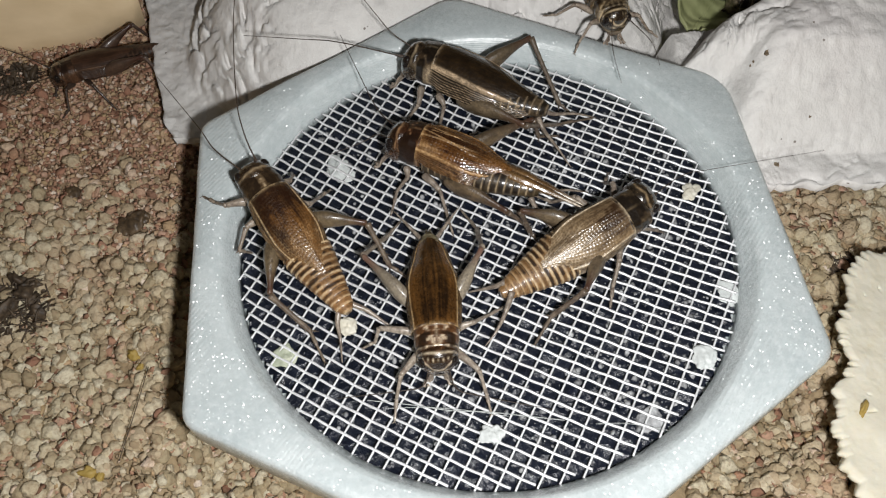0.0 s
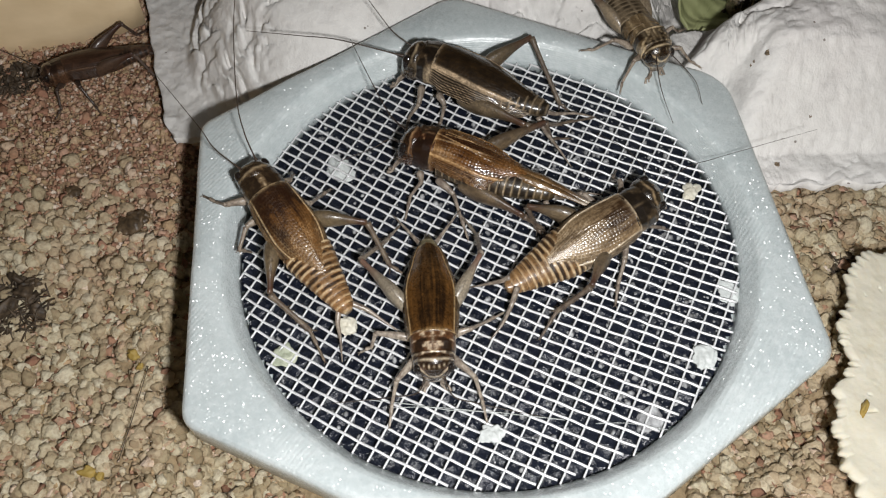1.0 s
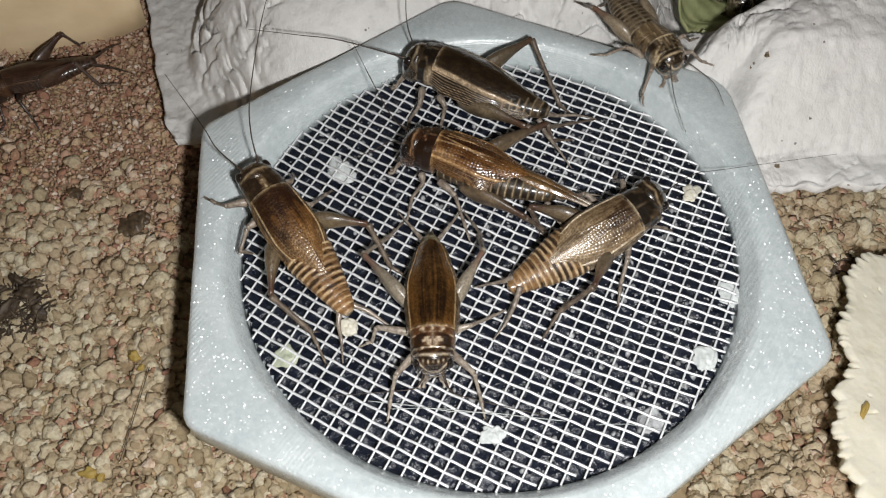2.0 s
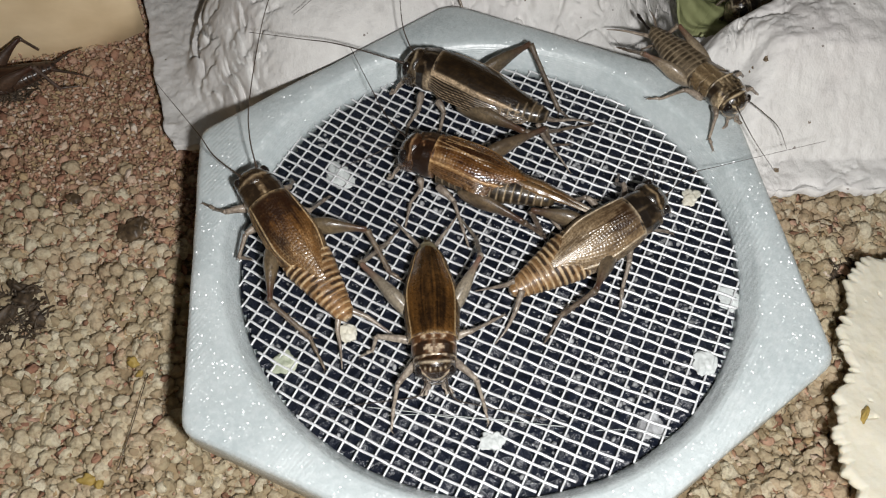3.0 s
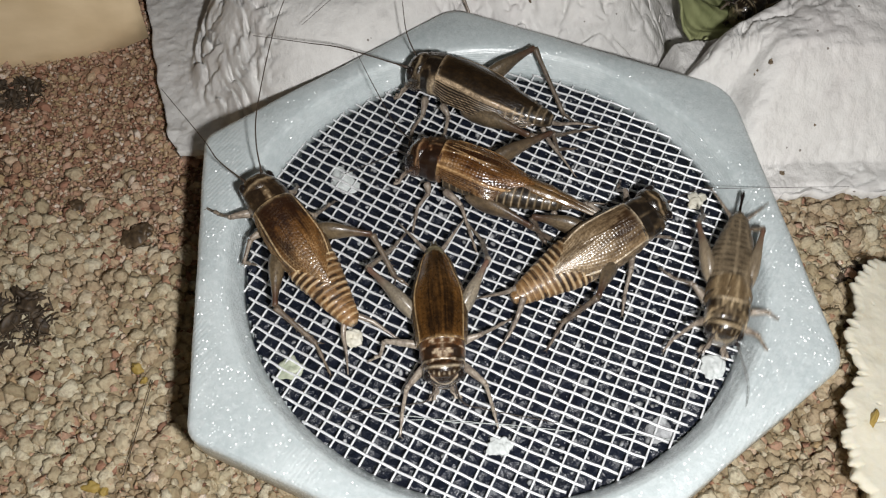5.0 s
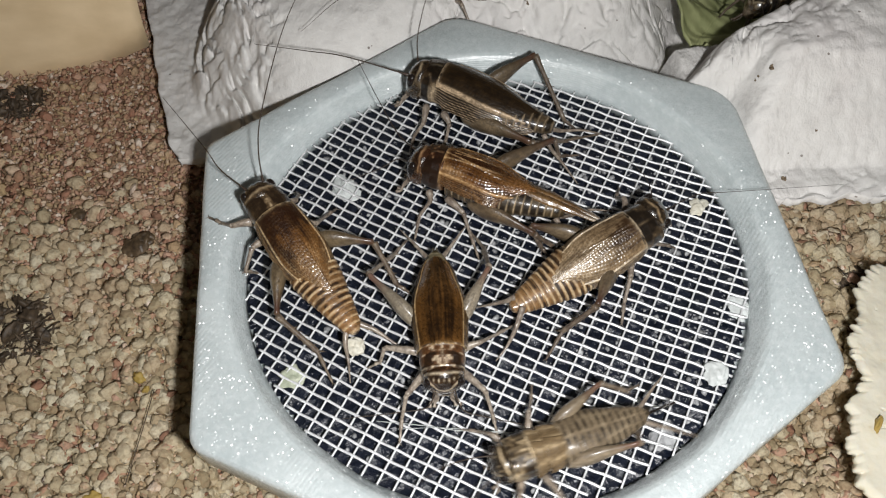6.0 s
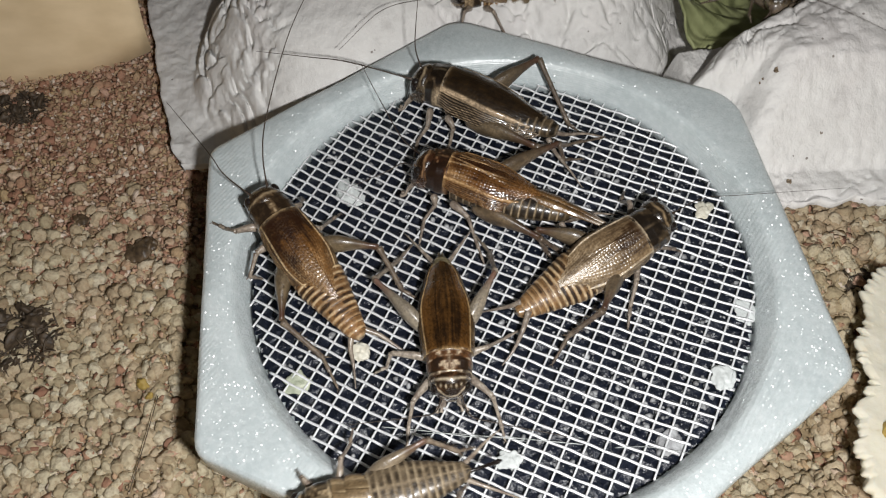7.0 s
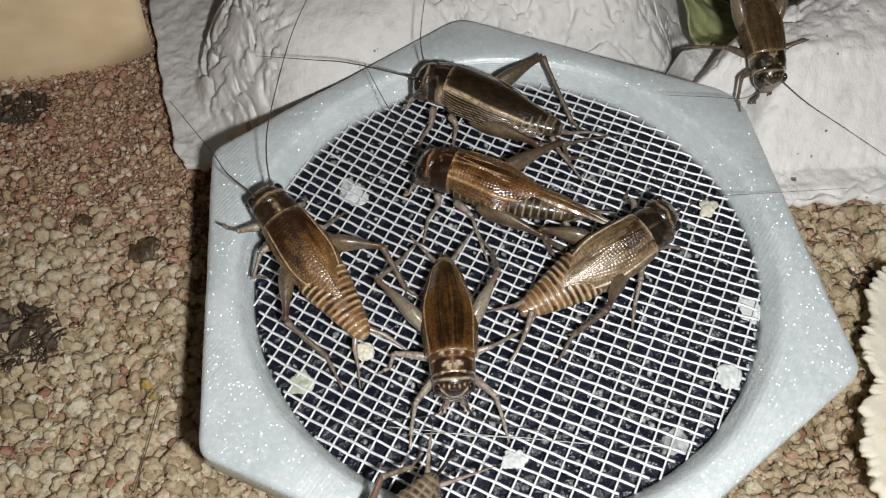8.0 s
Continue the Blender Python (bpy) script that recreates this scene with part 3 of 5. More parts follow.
# ---- bread ----
def make_bread():
    bread = new("bread_piece")
    tagged(bread, "crumbly white bread piece with a brown stain, beside the dish", "bread")
    n = 900
    a = np.linspace(0, 2 * math.pi, n, endpoint=False)[None, :]
    s = np.concatenate((np.linspace(0.68, 0.92, 14), (0.955, 0.98, 0.995, 1.0, 1.0, 0.995, 0.985, 0.97), np.linspace(0.96, 0.03, 120)))[:, None]
    z = np.concatenate((np.linspace(-17.5, -9.5, 14), (-8.6, -8.0, -7.6, -7.2, -6.9, -6.65, -6.5, -6.4), np.full(120, -6.3)))[:, None]
    lean = radians(-15.5)
    # a square slab; its near corner lies under the dish, its torn edges are knobbly
    base = 1 / (np.abs(np.cos(a) / 23.0) ** 7 + np.abs(np.sin(a) / 21.5) ** 7) ** (1 / 7)
    px, py = np.cos(a) * base, np.sin(a) * base
    torn = 2.6 * (soft_noise(px * 0.13 + 20, py * 0.13 + 20, 1) - 0.5) + 1.9 * (soft_noise(px * 0.42 + 20, py * 0.42, 2) - 0.5)
    low = np.minimum(z, -7.4)
    knob = 1.3 * (soft_noise(px * 1.1 + 40, py * 1.1 + low * 1.3, 3) - 0.5) + 0.8 * (soft_noise(px * 2.3 + 40, py * 2.3 + low * 2.2, 4) - 0.5)
    r = base * s + (torn + knob) * rise(s, 0.50, 1.0)
    x, y = 71.3 + r * np.cos(a + lean), -22.6 + r * np.sin(a + lean)
    flat = rise(z, -7.2, -6.4)
    z = z + 0.7 * (soft_noise(x * 0.2, y * 0.2, 6) - 0.5) + flat * (0.14 * (soft_noise(x * 0.7, y * 0.7, 7) - 0.5) + 0.06 * (soft_noise(x * 2.0, y * 2.0, 8) - 0.5)) - flat * 0.5 * rise(soft_noise(x * 0.8 + 3, y * 0.8, 9), 0.93, 0.99)
    sheet("crumb_slab", np.stack((x, y, z), -1) * MM, 0.5, 0.0, BREAD, bread, "", True, True)
    bm = bmesh.new()
    blob(bm, (0, 0, 0), (1.4 * MM, 1.1 * MM, 0.42 * MM), 0.6, 2.0, 3)
    part("stain", bm, YELLOW, bread, "yellowish brown soaked spot", at=(49.6 * MM, -23.6 * MM, -6.25 * MM))


make_bread()


# ---- leaf ----
def make_leaf(x, y, z, size, turn, tilt, label):
    leaf = new("leaf")
    leaf.matrix_basis = pose(x * MM, y * MM, z * MM, tilt, 8, turn)
    tagged(leaf, label, "leaf", group="leaves in the egg tray")

    def sag(u, v):
        return size * MM * (0.12 * abs(v) ** 1.5 + 0.08 * math.sin(u * 5) + 0.03 * math.sin(u * 21 + v * 4))

    blade = bmesh.new()
    rings = []
    for i in range(25):
        u = i / 24
        w = 0.42 * math.sin(math.pi * min(1, u * 0.96 + 0.02)) ** 0.8 * (1 + 0.07 * math.sin(u * 40))
        rings.append([blade.verts.new(((u - 0.5) * size * MM, w * v * size * MM, sag(u, v))) for v in np.linspace(-1, 1, 13)])
    grid_faces(blade, rings, closed=False)
    ob = part("blade", blade, LEAF, leaf)
    so = ob.modifiers.new("thick", "SOLIDIFY")
    so.thickness = 0.0004
    rib = bmesh.new()
    us = np.linspace(-0.02, 0.97, 20)
    tube(rib, [((u - 0.5) * size * MM, 0, sag(u, 0) + 0.0001) for u in us], [0.0005 * (1.1 - u) for u in us], 7)
    part("midrib", rib, LEAF, leaf)


make_leaf(45.4, 57.6, -8.5, 29, 58, 10, "wilted olive green leaf lying between tray humps")
make_leaf(53, 65, -5, 22, 30, -14, "wilted olive green leaf lying between tray humps")


# ---- litter on the bedding ----
def make_husk(x, y, size, turn, label):
    """A shed shell scrap: crumpled folded flakes."""
    bm = bmesh.new()
    k = size * MM
    for lean, shift, part_size in ((0.0, 0.0, 1.0), (0.7, 0.35, 0.7), (-0.9, -0.3, 0.55)):
        rings = []
        for i in range(11):
            u = i / 10
            w = 0.36 * part_size * math.sin(math.pi * (0.08 + 0.84 * u)) * (1 + 0.5 * noise.noise(Vector((u * 6, lean * 9, size))))
            ring = []
            for a in np.linspace(-1.5, 1.5, 9):
                px, py = (u - 0.5) * part_size + shift, w * math.sin(a)
                lift = 0.1 + w * 0.5 * math.cos(a) + 0.14 * noise.noise(Vector((px * 5, py * 5, lean + size)))
                ring.append(bm.verts.new((k * (px * math.cos(lean) - py * math.sin(lean)), k * (px * math.sin(lean) + py * math.cos(lean)), k * lift)))
            rings.append(ring)
        grid_faces(bm, rings, closed=False)
    ob = part("husk", bm, HUSK)
    so = ob.modifiers.new("thick", "SOLIDIFY")
    so.thickness = 0.0002
    ob.matrix_basis = pose(x * MM, y * MM, ground_height(x * MM, y * MM) + 0.0007, 8, -6, turn)
    tagged(ob, label, "insect husk", group="litter")


make_husk(-59.0, 13.6, 4.4, 15, "dark brown shed insect husk on the bedding")
make_husk(-57.4, 15.2, 2.4, 60, "dark brown shed insect scrap on the bedding")
make_husk(-70.0, 20.5, 2.2, 120, "dark brown shed insect scrap on the bedding")


def make_clump(x, y, size, label):
    """A damp matted lump with finer fibres tangled over it."""
    bm = bmesh.new()
    rng = random.Random(int(size * 10))
    for i in range(16):
        a, r = rng.uniform(0, 6.28), size * math.sqrt(rng.random()) * 0.75
        s = size * rng.uniform(0.14, 0.30) * MM
        blob(bm, (r * math.cos(a) * 1.25 * MM, r * math.sin(a) * MM, 0.25 * s), (s * 1.3, s, s * 0.55), 0.75, i * 1.7 + size, 3)
    for _ in range(110):
        a, r = rng.uniform(0, 6.28), size * math.sqrt(rng.random()) * 0.85
        px, py = r * math.cos(a) * 1.3, r * math.sin(a)
        d = rng.uniform(-1.5, 1.5)
        ln = rng.uniform(0.15, 0.4) * size
        h = rng.uniform(0.12, 0.30) * size
        bend = rng.uniform(-0.35, 0.35) * ln
        pts = curve_points([(px - ln * math.cos(d), py - ln * math.sin(d), 0.15), (px - bend * math.sin(d), py + bend * math.cos(d), h), (px + ln * math.cos(d), py + ln * math.sin(d), 0.3)], 6)
        tube(bm, [p * MM for p in pts], [rng.uniform(0.05, 0.16) * MM] * 7, 5)
    ob = part("fibre_clump", bm, DARK)
    ob.location = (x * MM, y * MM, ground_height(x * MM, y * MM) + 0.0004)
    tagged(ob, label, "fibre clump", group="litter", kind="stuff")


make_clump(-76, -1.5, 6.5, "matted clump of dark dry fibres on the bedding")
make_clump(-88, 47, 4.5, "matted clump of dark dry fibres on the bedding")
make_clump(60, 3.5, 3.4, "matted clump of dark dry fibres beside the bread")


def make_stalk(pts, radius, label):
    bm = bmesh.new()
    path = curve_points(pts, 16)
    tube(bm, [p * MM for p in path], [radius * MM] * 17, 6)
    tagged(part("stalk", bm, DARK), label, "stalk", group="litter")


make_stalk([(-51.0, -12.4, -14.6), (-51.6, -19.5, -14.4), (-52.9, -26.4, -15.4)], 0.07, "thin dark dry stalk lying on the bedding")
make_stalk([(-36.0, -32.0, -14.0), (-31.0, -36.5, -14.2), (-26.0, -39.0, -15.0)], 0.14, "thin dark dry stalk lying on the bedding")


def scrap(x, y, size, seed):
    bm = bmesh.new()
    blob(bm, (0, 0, 0), (size * MM, size * 0.8 * MM, size * 0.6 * MM), 0.6, seed, 3)
    ob = part("yellow_crumb", bm, YELLOW)
    ob.location = (x * MM, y * MM, ground_height(x * MM, y * MM) + 0.0007)
    tagged(ob, "mustard yellow food crumb among the bran pellets", "crumb", group="crumbs on the bedding")


for sx, sy, ss, sd in ((-54.4, -9.6, 1.3, 1.1), (-53.0, -11.6, 0.8, 2.2), (-56.0, -28.2, 1.1, 3.3), (-57.6, -27.6, 1.4, 4.1), (52.0, -28.0, 1.0, 5.2)):
    scrap(sx, sy, ss, sd)


def tray_scrap(x, y, size, seed):
    bm = bmesh.new()
    for i in range(4):
        blob(bm, ((i % 2) * 0.7 * size * MM, (i // 2) * 0.6 * size * MM, 0), (size * MM * 0.6, size * 0.4 * MM, size * 0.3 * MM), 0.6, seed + i, 2)
    ob = part("brown_scrap", bm, SCRAP)
    ob.location = (x * MM, y * MM, (float(tray_height(x, y)) + 0.15 * size) * MM)
    tagged(ob, "dark brown food scrap stuck on the pulp tray", "scrap", group="scraps on the tray")


for sx, sy, ss in ((43.3, 27.5, 0.8), (41.8, 27.6, 0.35), (50.1, 20.0, 0.3), (44.9, 13.8, 0.5), (41.5, 27.4, 0.3)):
    tray_scrap(sx, sy, ss, sx)


# ---- crickets ----
def horn_material(name, dark, mid, pale, rough=0.34, coat=0.3, coat_rough=0.16, relief=0.35, spec=0.35, dirt=0.5):
    """Horny shell: the tone runs from dark to mid, the marks are pale; fine speckling and relief over both."""
    m = Mat(name, rough)
    tone, mark = m.node("Attribute", attribute_name="tone").outputs["Fac"], m.node("Attribute", attribute_name="mark").outputs["Fac"]
    n, fine = m.noise(900, 4, 0.62), m.noise(2900, 4, 0.6)
    t = m.math("ADD", tone, m.math("MULTIPLY", m.math("SUBTRACT", n, 0.5), 1.1))
    c = m.ramp(t, [(0.0, dark), (0.5, tuple(0.45 * a + 0.55 * b for a, b in zip(dark, mid))), (1.0, mid)])
    f = m.math("MULTIPLY", mark, m.ramp(n, [(0.30, grey(0.4)), (0.55, grey(1.0))]))
    c = m.mix(f, c, pale)
    c = m.mix(m.ramp(fine, [(0.40, grey(dirt)), (0.60, grey(0.0))]), c, dark)
    m.color(c)
    m.bump(m.math("ADD", m.math("MULTIPLY", n, 0.7), m.math("MULTIPLY", fine, 0.5)), relief, 0.0003)
    m.rough(fine, rough - 0.06, rough + 0.12)
    m.p.inputs["Specular IOR Level"].default_value = spec
    m.link(m.ramp(m.noise(420, 3), [(0.34, grey(coat * 0.25)), (0.56, grey(coat))]), m.p.inputs["Coat Weight"])
    m.p.inputs["Coat Roughness"].default_value = coat_rough
    m.p.inputs["Coat IOR"].default_value = 1.7
    return m.m


EYE = Mat("eye", 0.12).color((0.012, 0.009, 0.008)).m
FEELER = Mat("feeler", 0.5).color((0.045, 0.030, 0.020)).m


def leg_material(name, dark, light):
    """Thigh: dull olive-beige, smudged, a dark line along the top, pale below, a reddish dark knee."""
    m = Mat(name, 0.45)
    uv = m.node("UVMap")
    sep = m.node("SeparateXYZ")
    m.link(uv.outputs[0], sep.inputs[0])
    n = m.noise(800, 4, 0.65)
    big = m.noise(280, 3)
    fine = m.noise(3200, 3)
    ridge = m.ramp(sep.outputs[1], [(0.36, grey(0)), (0.45, grey(0.7)), (0.55, grey(0.7)), (0.64, grey(0))])
    slant = m.math("ADD", m.math("MULTIPLY", sep.outputs[0], 15.0), m.math("MULTIPLY", m.math("PINGPONG", sep.outputs[1], 0.5), 11.0))
    bars = m.math("MULTIPLY", m.ramp(m.math("PINGPONG", slant, 0.5), [(0.06, grey(0.45)), (0.34, grey(0.0))]), m.ramp(big, [(0.40, grey(0.1)), (0.6, grey(0.8))]))
    f = m.math("MULTIPLY", m.math("MAXIMUM", ridge, bars), m.ramp(n, [(0.35, grey(1)), (0.6, grey(0.3))]))
    c = m.mix(f, light, dark)
    c = m.mix(m.ramp(big, [(0.46, grey(0)), (0.60, grey(0.7))]), c, tuple(0.65 * a + 0.3 * b for a, b in zip(dark, light)))
    c = m.mix(m.ramp(n, [(0.50, grey(0)), (0.64, grey(0.6))]), c, dark)
    knee = m.ramp(sep.outputs[0], [(0.62, grey(0.0)), (0.84, grey(0.55)), (0.93, grey(0.8)), (1.0, grey(0.5))])
    c = m.mix(knee, c, (dark[0] * 1.7, dark[1] * 0.75, dark[2] * 0.7))
    m.color(m.mix(m.ramp(fine, [(0.38, grey(0.45)), (0.58, grey(0))]), c, dark))
    m.bump(m.math("ADD", n, m.math("MULTIPLY", fine, 0.6)), 0.35, 0.0003)
    m.rough(n, 0.30, 0.5)
    m.p.inputs["Specular IOR Level"].default_value = 0.4
    m.p.inputs["Coat Weight"].default_value = 0.5
    m.p.inputs["Coat Roughness"].default_value = 0.2
    return m.m


def shin_material(name, dark, light):
    """Shin and foot: greyer than the thigh, speckled."""
    m = Mat(name, 0.5)
    n = m.noise(1100, 4, 0.65)
    fine = m.noise(3400, 3)
    lo = (dark[0] * 1.1, dark[1] * 1.0, dark[2] * 1.0)
    hi = tuple(0.6 * a + 0.4 * b for a, b in zip(light, dark))
    c = m.ramp(n, [(0.36, lo), (0.62, hi)])
    m.color(m.mix(m.ramp(fine, [(0.38, grey(0.5)), (0.58, grey(0))]), c, dark))
    m.bump(fine, 0.35, 0.0003)
    m.p.inputs["Specular IOR Level"].default_value = 0.4
    m.p.inputs["Coat Weight"].default_value = 0.4
    m.p.inputs["Coat Roughness"].default_value = 0.2
    return m.m


def coat(name, shell, abdomen, wing, leg, sheen=0.4, rough=0.32, satin=0.14, limb=1.0):
    """shell, abdomen and wing: (dark, mid, pale); leg: (dark, light); limb: how much paler the front legs are than the hind ones."""
    shell = tuple((r, g * 0.95, b * 0.82) for r, g, b in shell)
    wing = tuple((r * 1.03, g * 0.96, b * 0.82) for r, g, b in wing)
    return {
        "head": horn_material(name + "_head", *shell, 0.22, 0.9, 0.09, 0.35, 0.5, 0.35),
        "collar": horn_material(name + "_collar", *shell, 0.34, 0.8, 0.13, 0.45, 0.25, 0.5),
        "abdomen": horn_material(name + "_abdomen", *abdomen, 0.42, 0.4, 0.2, 0.6, 0.25, 0.3),
        "wing": horn_material(name + "_wing", *wing, rough, sheen, satin, 0.35, 0.2 + 0.15 * sheen, 0.45),
        "leg": leg_material(name + "_leg", *leg),
        "shin": shin_material(name + "_shin", tuple(c + v for c, v in zip((0.02, 0.016, 0.014), leg[0])), tuple(c + v for c, v in zip((0.07, 0.06, 0.055), leg[1]))),
        "foreleg": shin_material(name + "_foreleg", tuple(limb * c + 0.8 * v for c, v in zip((0.08, 0.068, 0.055), leg[0])), tuple(limb * c + 0.75 * v for c, v in zip((0.33, 0.29, 0.25), leg[1]))),
    }


COATS = {
    "tawny": coat("tawny", ((0.020, 0.012, 0.007), (0.16, 0.105, 0.060), (0.52, 0.41, 0.29)), ((0.034, 0.018, 0.009), (0.32, 0.165, 0.062), (0.66, 0.50, 0.30)),
                  ((0.018, 0.006, 0.002), (0.18, 0.083, 0.023), (0.64, 0.50, 0.32)), ((0.038, 0.025, 0.015), (0.21, 0.155, 0.088)), 0.9, 0.32, 0.2),
    "black": coat("black", ((0.008, 0.005, 0.003), (0.075, 0.050, 0.030), (0.54, 0.44, 0.33)), ((0.013, 0.009, 0.005), (0.11, 0.078, 0.044), (0.42, 0.32, 0.21)),
                  ((0.008, 0.0045, 0.002), (0.046, 0.027, 0.010), (0.60, 0.48, 0.36)), ((0.034, 0.024, 0.014), (0.17, 0.125, 0.075)), 0.7, 0.34),
    "russet": coat("russet", ((0.014, 0.006, 0.003), (0.12, 0.048, 0.022), (0.52, 0.32, 0.19)), ((0.012, 0.008, 0.005), (0.10, 0.07, 0.036), (0.50, 0.38, 0.24)),
                   ((0.026, 0.009, 0.003), (0.21, 0.095, 0.025), (0.60, 0.41, 0.23)), ((0.030, 0.020, 0.012), (0.17, 0.12, 0.070)), 0.9, 0.24),
    "olive": coat("olive", ((0.016, 0.008, 0.004), (0.15, 0.070, 0.032), (0.76, 0.66, 0.54)), ((0.028, 0.020, 0.010), (0.17, 0.145, 0.085), (0.36, 0.31, 0.20)),
                  ((0.013, 0.006, 0.002), (0.13, 0.062, 0.018), (0.56, 0.43, 0.26)), ((0.085, 0.070, 0.052), (0.36, 0.305, 0.225)), 0.8, 0.26),
    # silver: wing mid and pale are whitened to paint in its silvery sheen
    "silver": coat("silver", ((0.010, 0.007, 0.005), (0.070, 0.050, 0.032), (0.36, 0.27, 0.18)), ((0.028, 0.015, 0.008), (0.30, 0.165, 0.066), (0.64, 0.49, 0.30)),
                   ((0.032, 0.016, 0.007), (0.28, 0.205, 0.130), (0.74, 0.66, 0.54)), ((0.032, 0.022, 0.014), (0.17, 0.125, 0.075)), 1.0, 0.30, 0.26),
    "umber": coat("umber", ((0.010, 0.006, 0.003), (0.09, 0.060, 0.034), (0.58, 0.50, 0.38)), ((0.018, 0.012, 0.007), (0.13, 0.095, 0.055), (0.28, 0.21, 0.13)),
                  ((0.018, 0.011, 0.005), (0.12, 0.080, 0.040), (0.34, 0.26, 0.16)), ((0.045, 0.031, 0.019), (0.20, 0.15, 0.09)), 0.5, limb=0.15),
    "chestnut": coat("chestnut", ((0.022, 0.011, 0.007), (0.085, 0.044, 0.026), (0.13, 0.07, 0.045)), ((0.024, 0.014, 0.009), (0.10, 0.055, 0.035), (0.13, 0.075, 0.045)),
                     ((0.026, 0.013, 0.008), (0.095, 0.050, 0.032), (0.14, 0.085, 0.055)), ((0.03, 0.017, 0.011), (0.10, 0.060, 0.040)), 0.25, 0.4, limb=0.1),
    "nymph": coat("nymph", ((0.016, 0.010, 0.006), (0.14, 0.098, 0.056), (0.62, 0.51, 0.37)), ((0.030, 0.021, 0.012), (0.185, 0.138, 0.086), (0.40, 0.32, 0.21)),
                  ((0.05, 0.034, 0.020), (0.21, 0.155, 0.095), (0.48, 0.39, 0.27)), ((0.070, 0.052, 0.034), (0.31, 0.245, 0.165)), 0.4, 0.36),
}
GLASSY = horn_material("hind_wing_tip", (0.040, 0.018, 0.007), (0.20, 0.115, 0.045), (0.70, 0.62, 0.50), 0.24, 0.7, 0.12, 0.4, 0.5, 0.3)
SMOKY = horn_material("dark_hind_wing", (0.035, 0.026, 0.015), (0.15, 0.125, 0.08), (0.22, 0.19, 0.13), 0.32, 0.4, 0.15, 0.4, 0.4, 0.4)


def oval(w, lo, hi, a, power):
    """Points of a cross section with half width w between the heights lo and hi, at the angles a."""
    c, s = np.cos(a), np.sin(a)
    q = (np.abs(c) ** power + np.abs(s) ** power) ** (-1 / power)
    return w * c * q, (lo + hi) / 2 + (hi - lo) / 2 * s * q


def abdomen_grid(start, end, checks, orange, seed):
    """Overlapping plates, each proud at its hind edge. Gives points (mm), tone and mark."""
    plate = 0.74 if orange else 0.92
    xs = np.linspace(start, end, 170)[:, None]
    a = np.linspace(0, 2 * math.pi, 56, endpoint=False)[None, :]
    u = np.clip((3.5 - xs) / (3.5 - end), 0, 1)
    w = 2.2 + 0.62 * np.sin(np.minimum(1, u / 0.62) * math.pi * 0.62) - 1.9 * np.maximum(0, (u - 0.44) / 0.56) ** 1.2
    w = w * (1 - 0.5 * np.maximum(0, (u - 0.94) / 0.06) ** 2)
    lo = 1.2 + 1.2 * u * u
    hi = np.maximum(lo + 0.7, 5.25 - 2.15 * np.maximum(0, u - 0.25) ** 1.4)
    wobble = 0.10 * (soft_noise(np.cos(a) * 3 + 9, xs * 0.8, seed) - 0.5)
    ring = (3.5 - xs) / plate + wobble
    phase = ring - np.floor(ring)
    lift = 0.045 * phase ** 0.7 - 0.05 * rise(phase, 0.90, 0.99) + 0.02 * (soft_noise(a * 3, xs * 2, seed + 2) - 0.5)
    y, z = oval(w, lo, hi, a, 2.1)
    mid = (lo + hi) / 2
    up = np.sin(a)
    y, z = y * (1 + lift), mid + (z - mid) * (1 + lift)
    seam = rise(phase, 0.66, 0.82) * (1 - rise(phase, 0.93, 0.99))
    side = np.abs(y) / w
    n = soft_noise(y * 2.1 + 40, np.floor(ring) * 3.7 + phase * 0.8, seed + 5)
    n2 = soft_noise(y * 0.9 + 70, xs * 0.9, seed + 6)
    if checks:
        col = np.abs(((side * 1.7 + 0.5 + 0.25 * (n2 - 0.5)) % 1.0) - 0.5)
        spots = rise(phase, 0.08, 0.22) * (1 - rise(phase, 0.62, 0.74)) * rise(col, 0.06, 0.16) * (0.5 + 0.5 * rise(n, 0.3, 0.6)) * (0.7 + 0.3 * rise(n2, 0.25, 0.6))
        seam = 0.9 * seam + 0.6 * bell(side, 0.0, 0.05) + 0.5 * bell(side, 0.5, 0.05)
    elif orange:
        gate = soft_noise(y * 1.6 + 55, np.floor(ring) * 5.3, seed + 9)
        bar = rise(phase, 0.06, 0.20) * (1 - rise(phase, 0.30 + 0.35 * gate, 0.46 + 0.35 * gate))
        spots = bar * (0.22 + 0.78 * rise(gate, 0.36, 0.52)) * (0.6 + 0.4 * rise(n2, 0.3, 0.6)) * (1 - 0.55 * rise(u, 0.76, 0.90))
        spots = np.maximum(spots, 0.75 * rise(phase, 0.90, 0.97))
        seam = rise(phase, 0.52, 0.72) * (1 - rise(phase, 0.90, 0.96)) * (1 - 0.3 * rise(u, 0.72, 0.9))
    else:
        spots = rise(phase, 0.02, 0.15) * (1 - rise(phase, 0.52, 0.74)) * rise(n, 0.40, 0.60)
        seam = 0.8 * rise(phase, 0.72, 0.82) * (1 - rise(phase, 0.90, 0.97))
    tone = np.clip((0.62 if orange else 0.40) + 0.3 * rise(u, 0.66, 0.86) + 0.4 * (n2 - 0.5) - spots, 0, 1) if not checks else np.clip(0.85 - spots, 0, 1)
    mark = seam * (0.35 + 0.65 * rise(n2, 0.25, 0.65)) * (0.6 + 0.4 * np.abs(side))
    # soft greyish flanks under the plates
    under = 1 - rise(up, -0.35, 0.05)
    tone = tone * (1 - under) + under * (0.35 + 0.3 * n)
    return np.stack(np.broadcast_arrays(xs, y, z), -1), tone, mark * (1 - 0.6 * under)


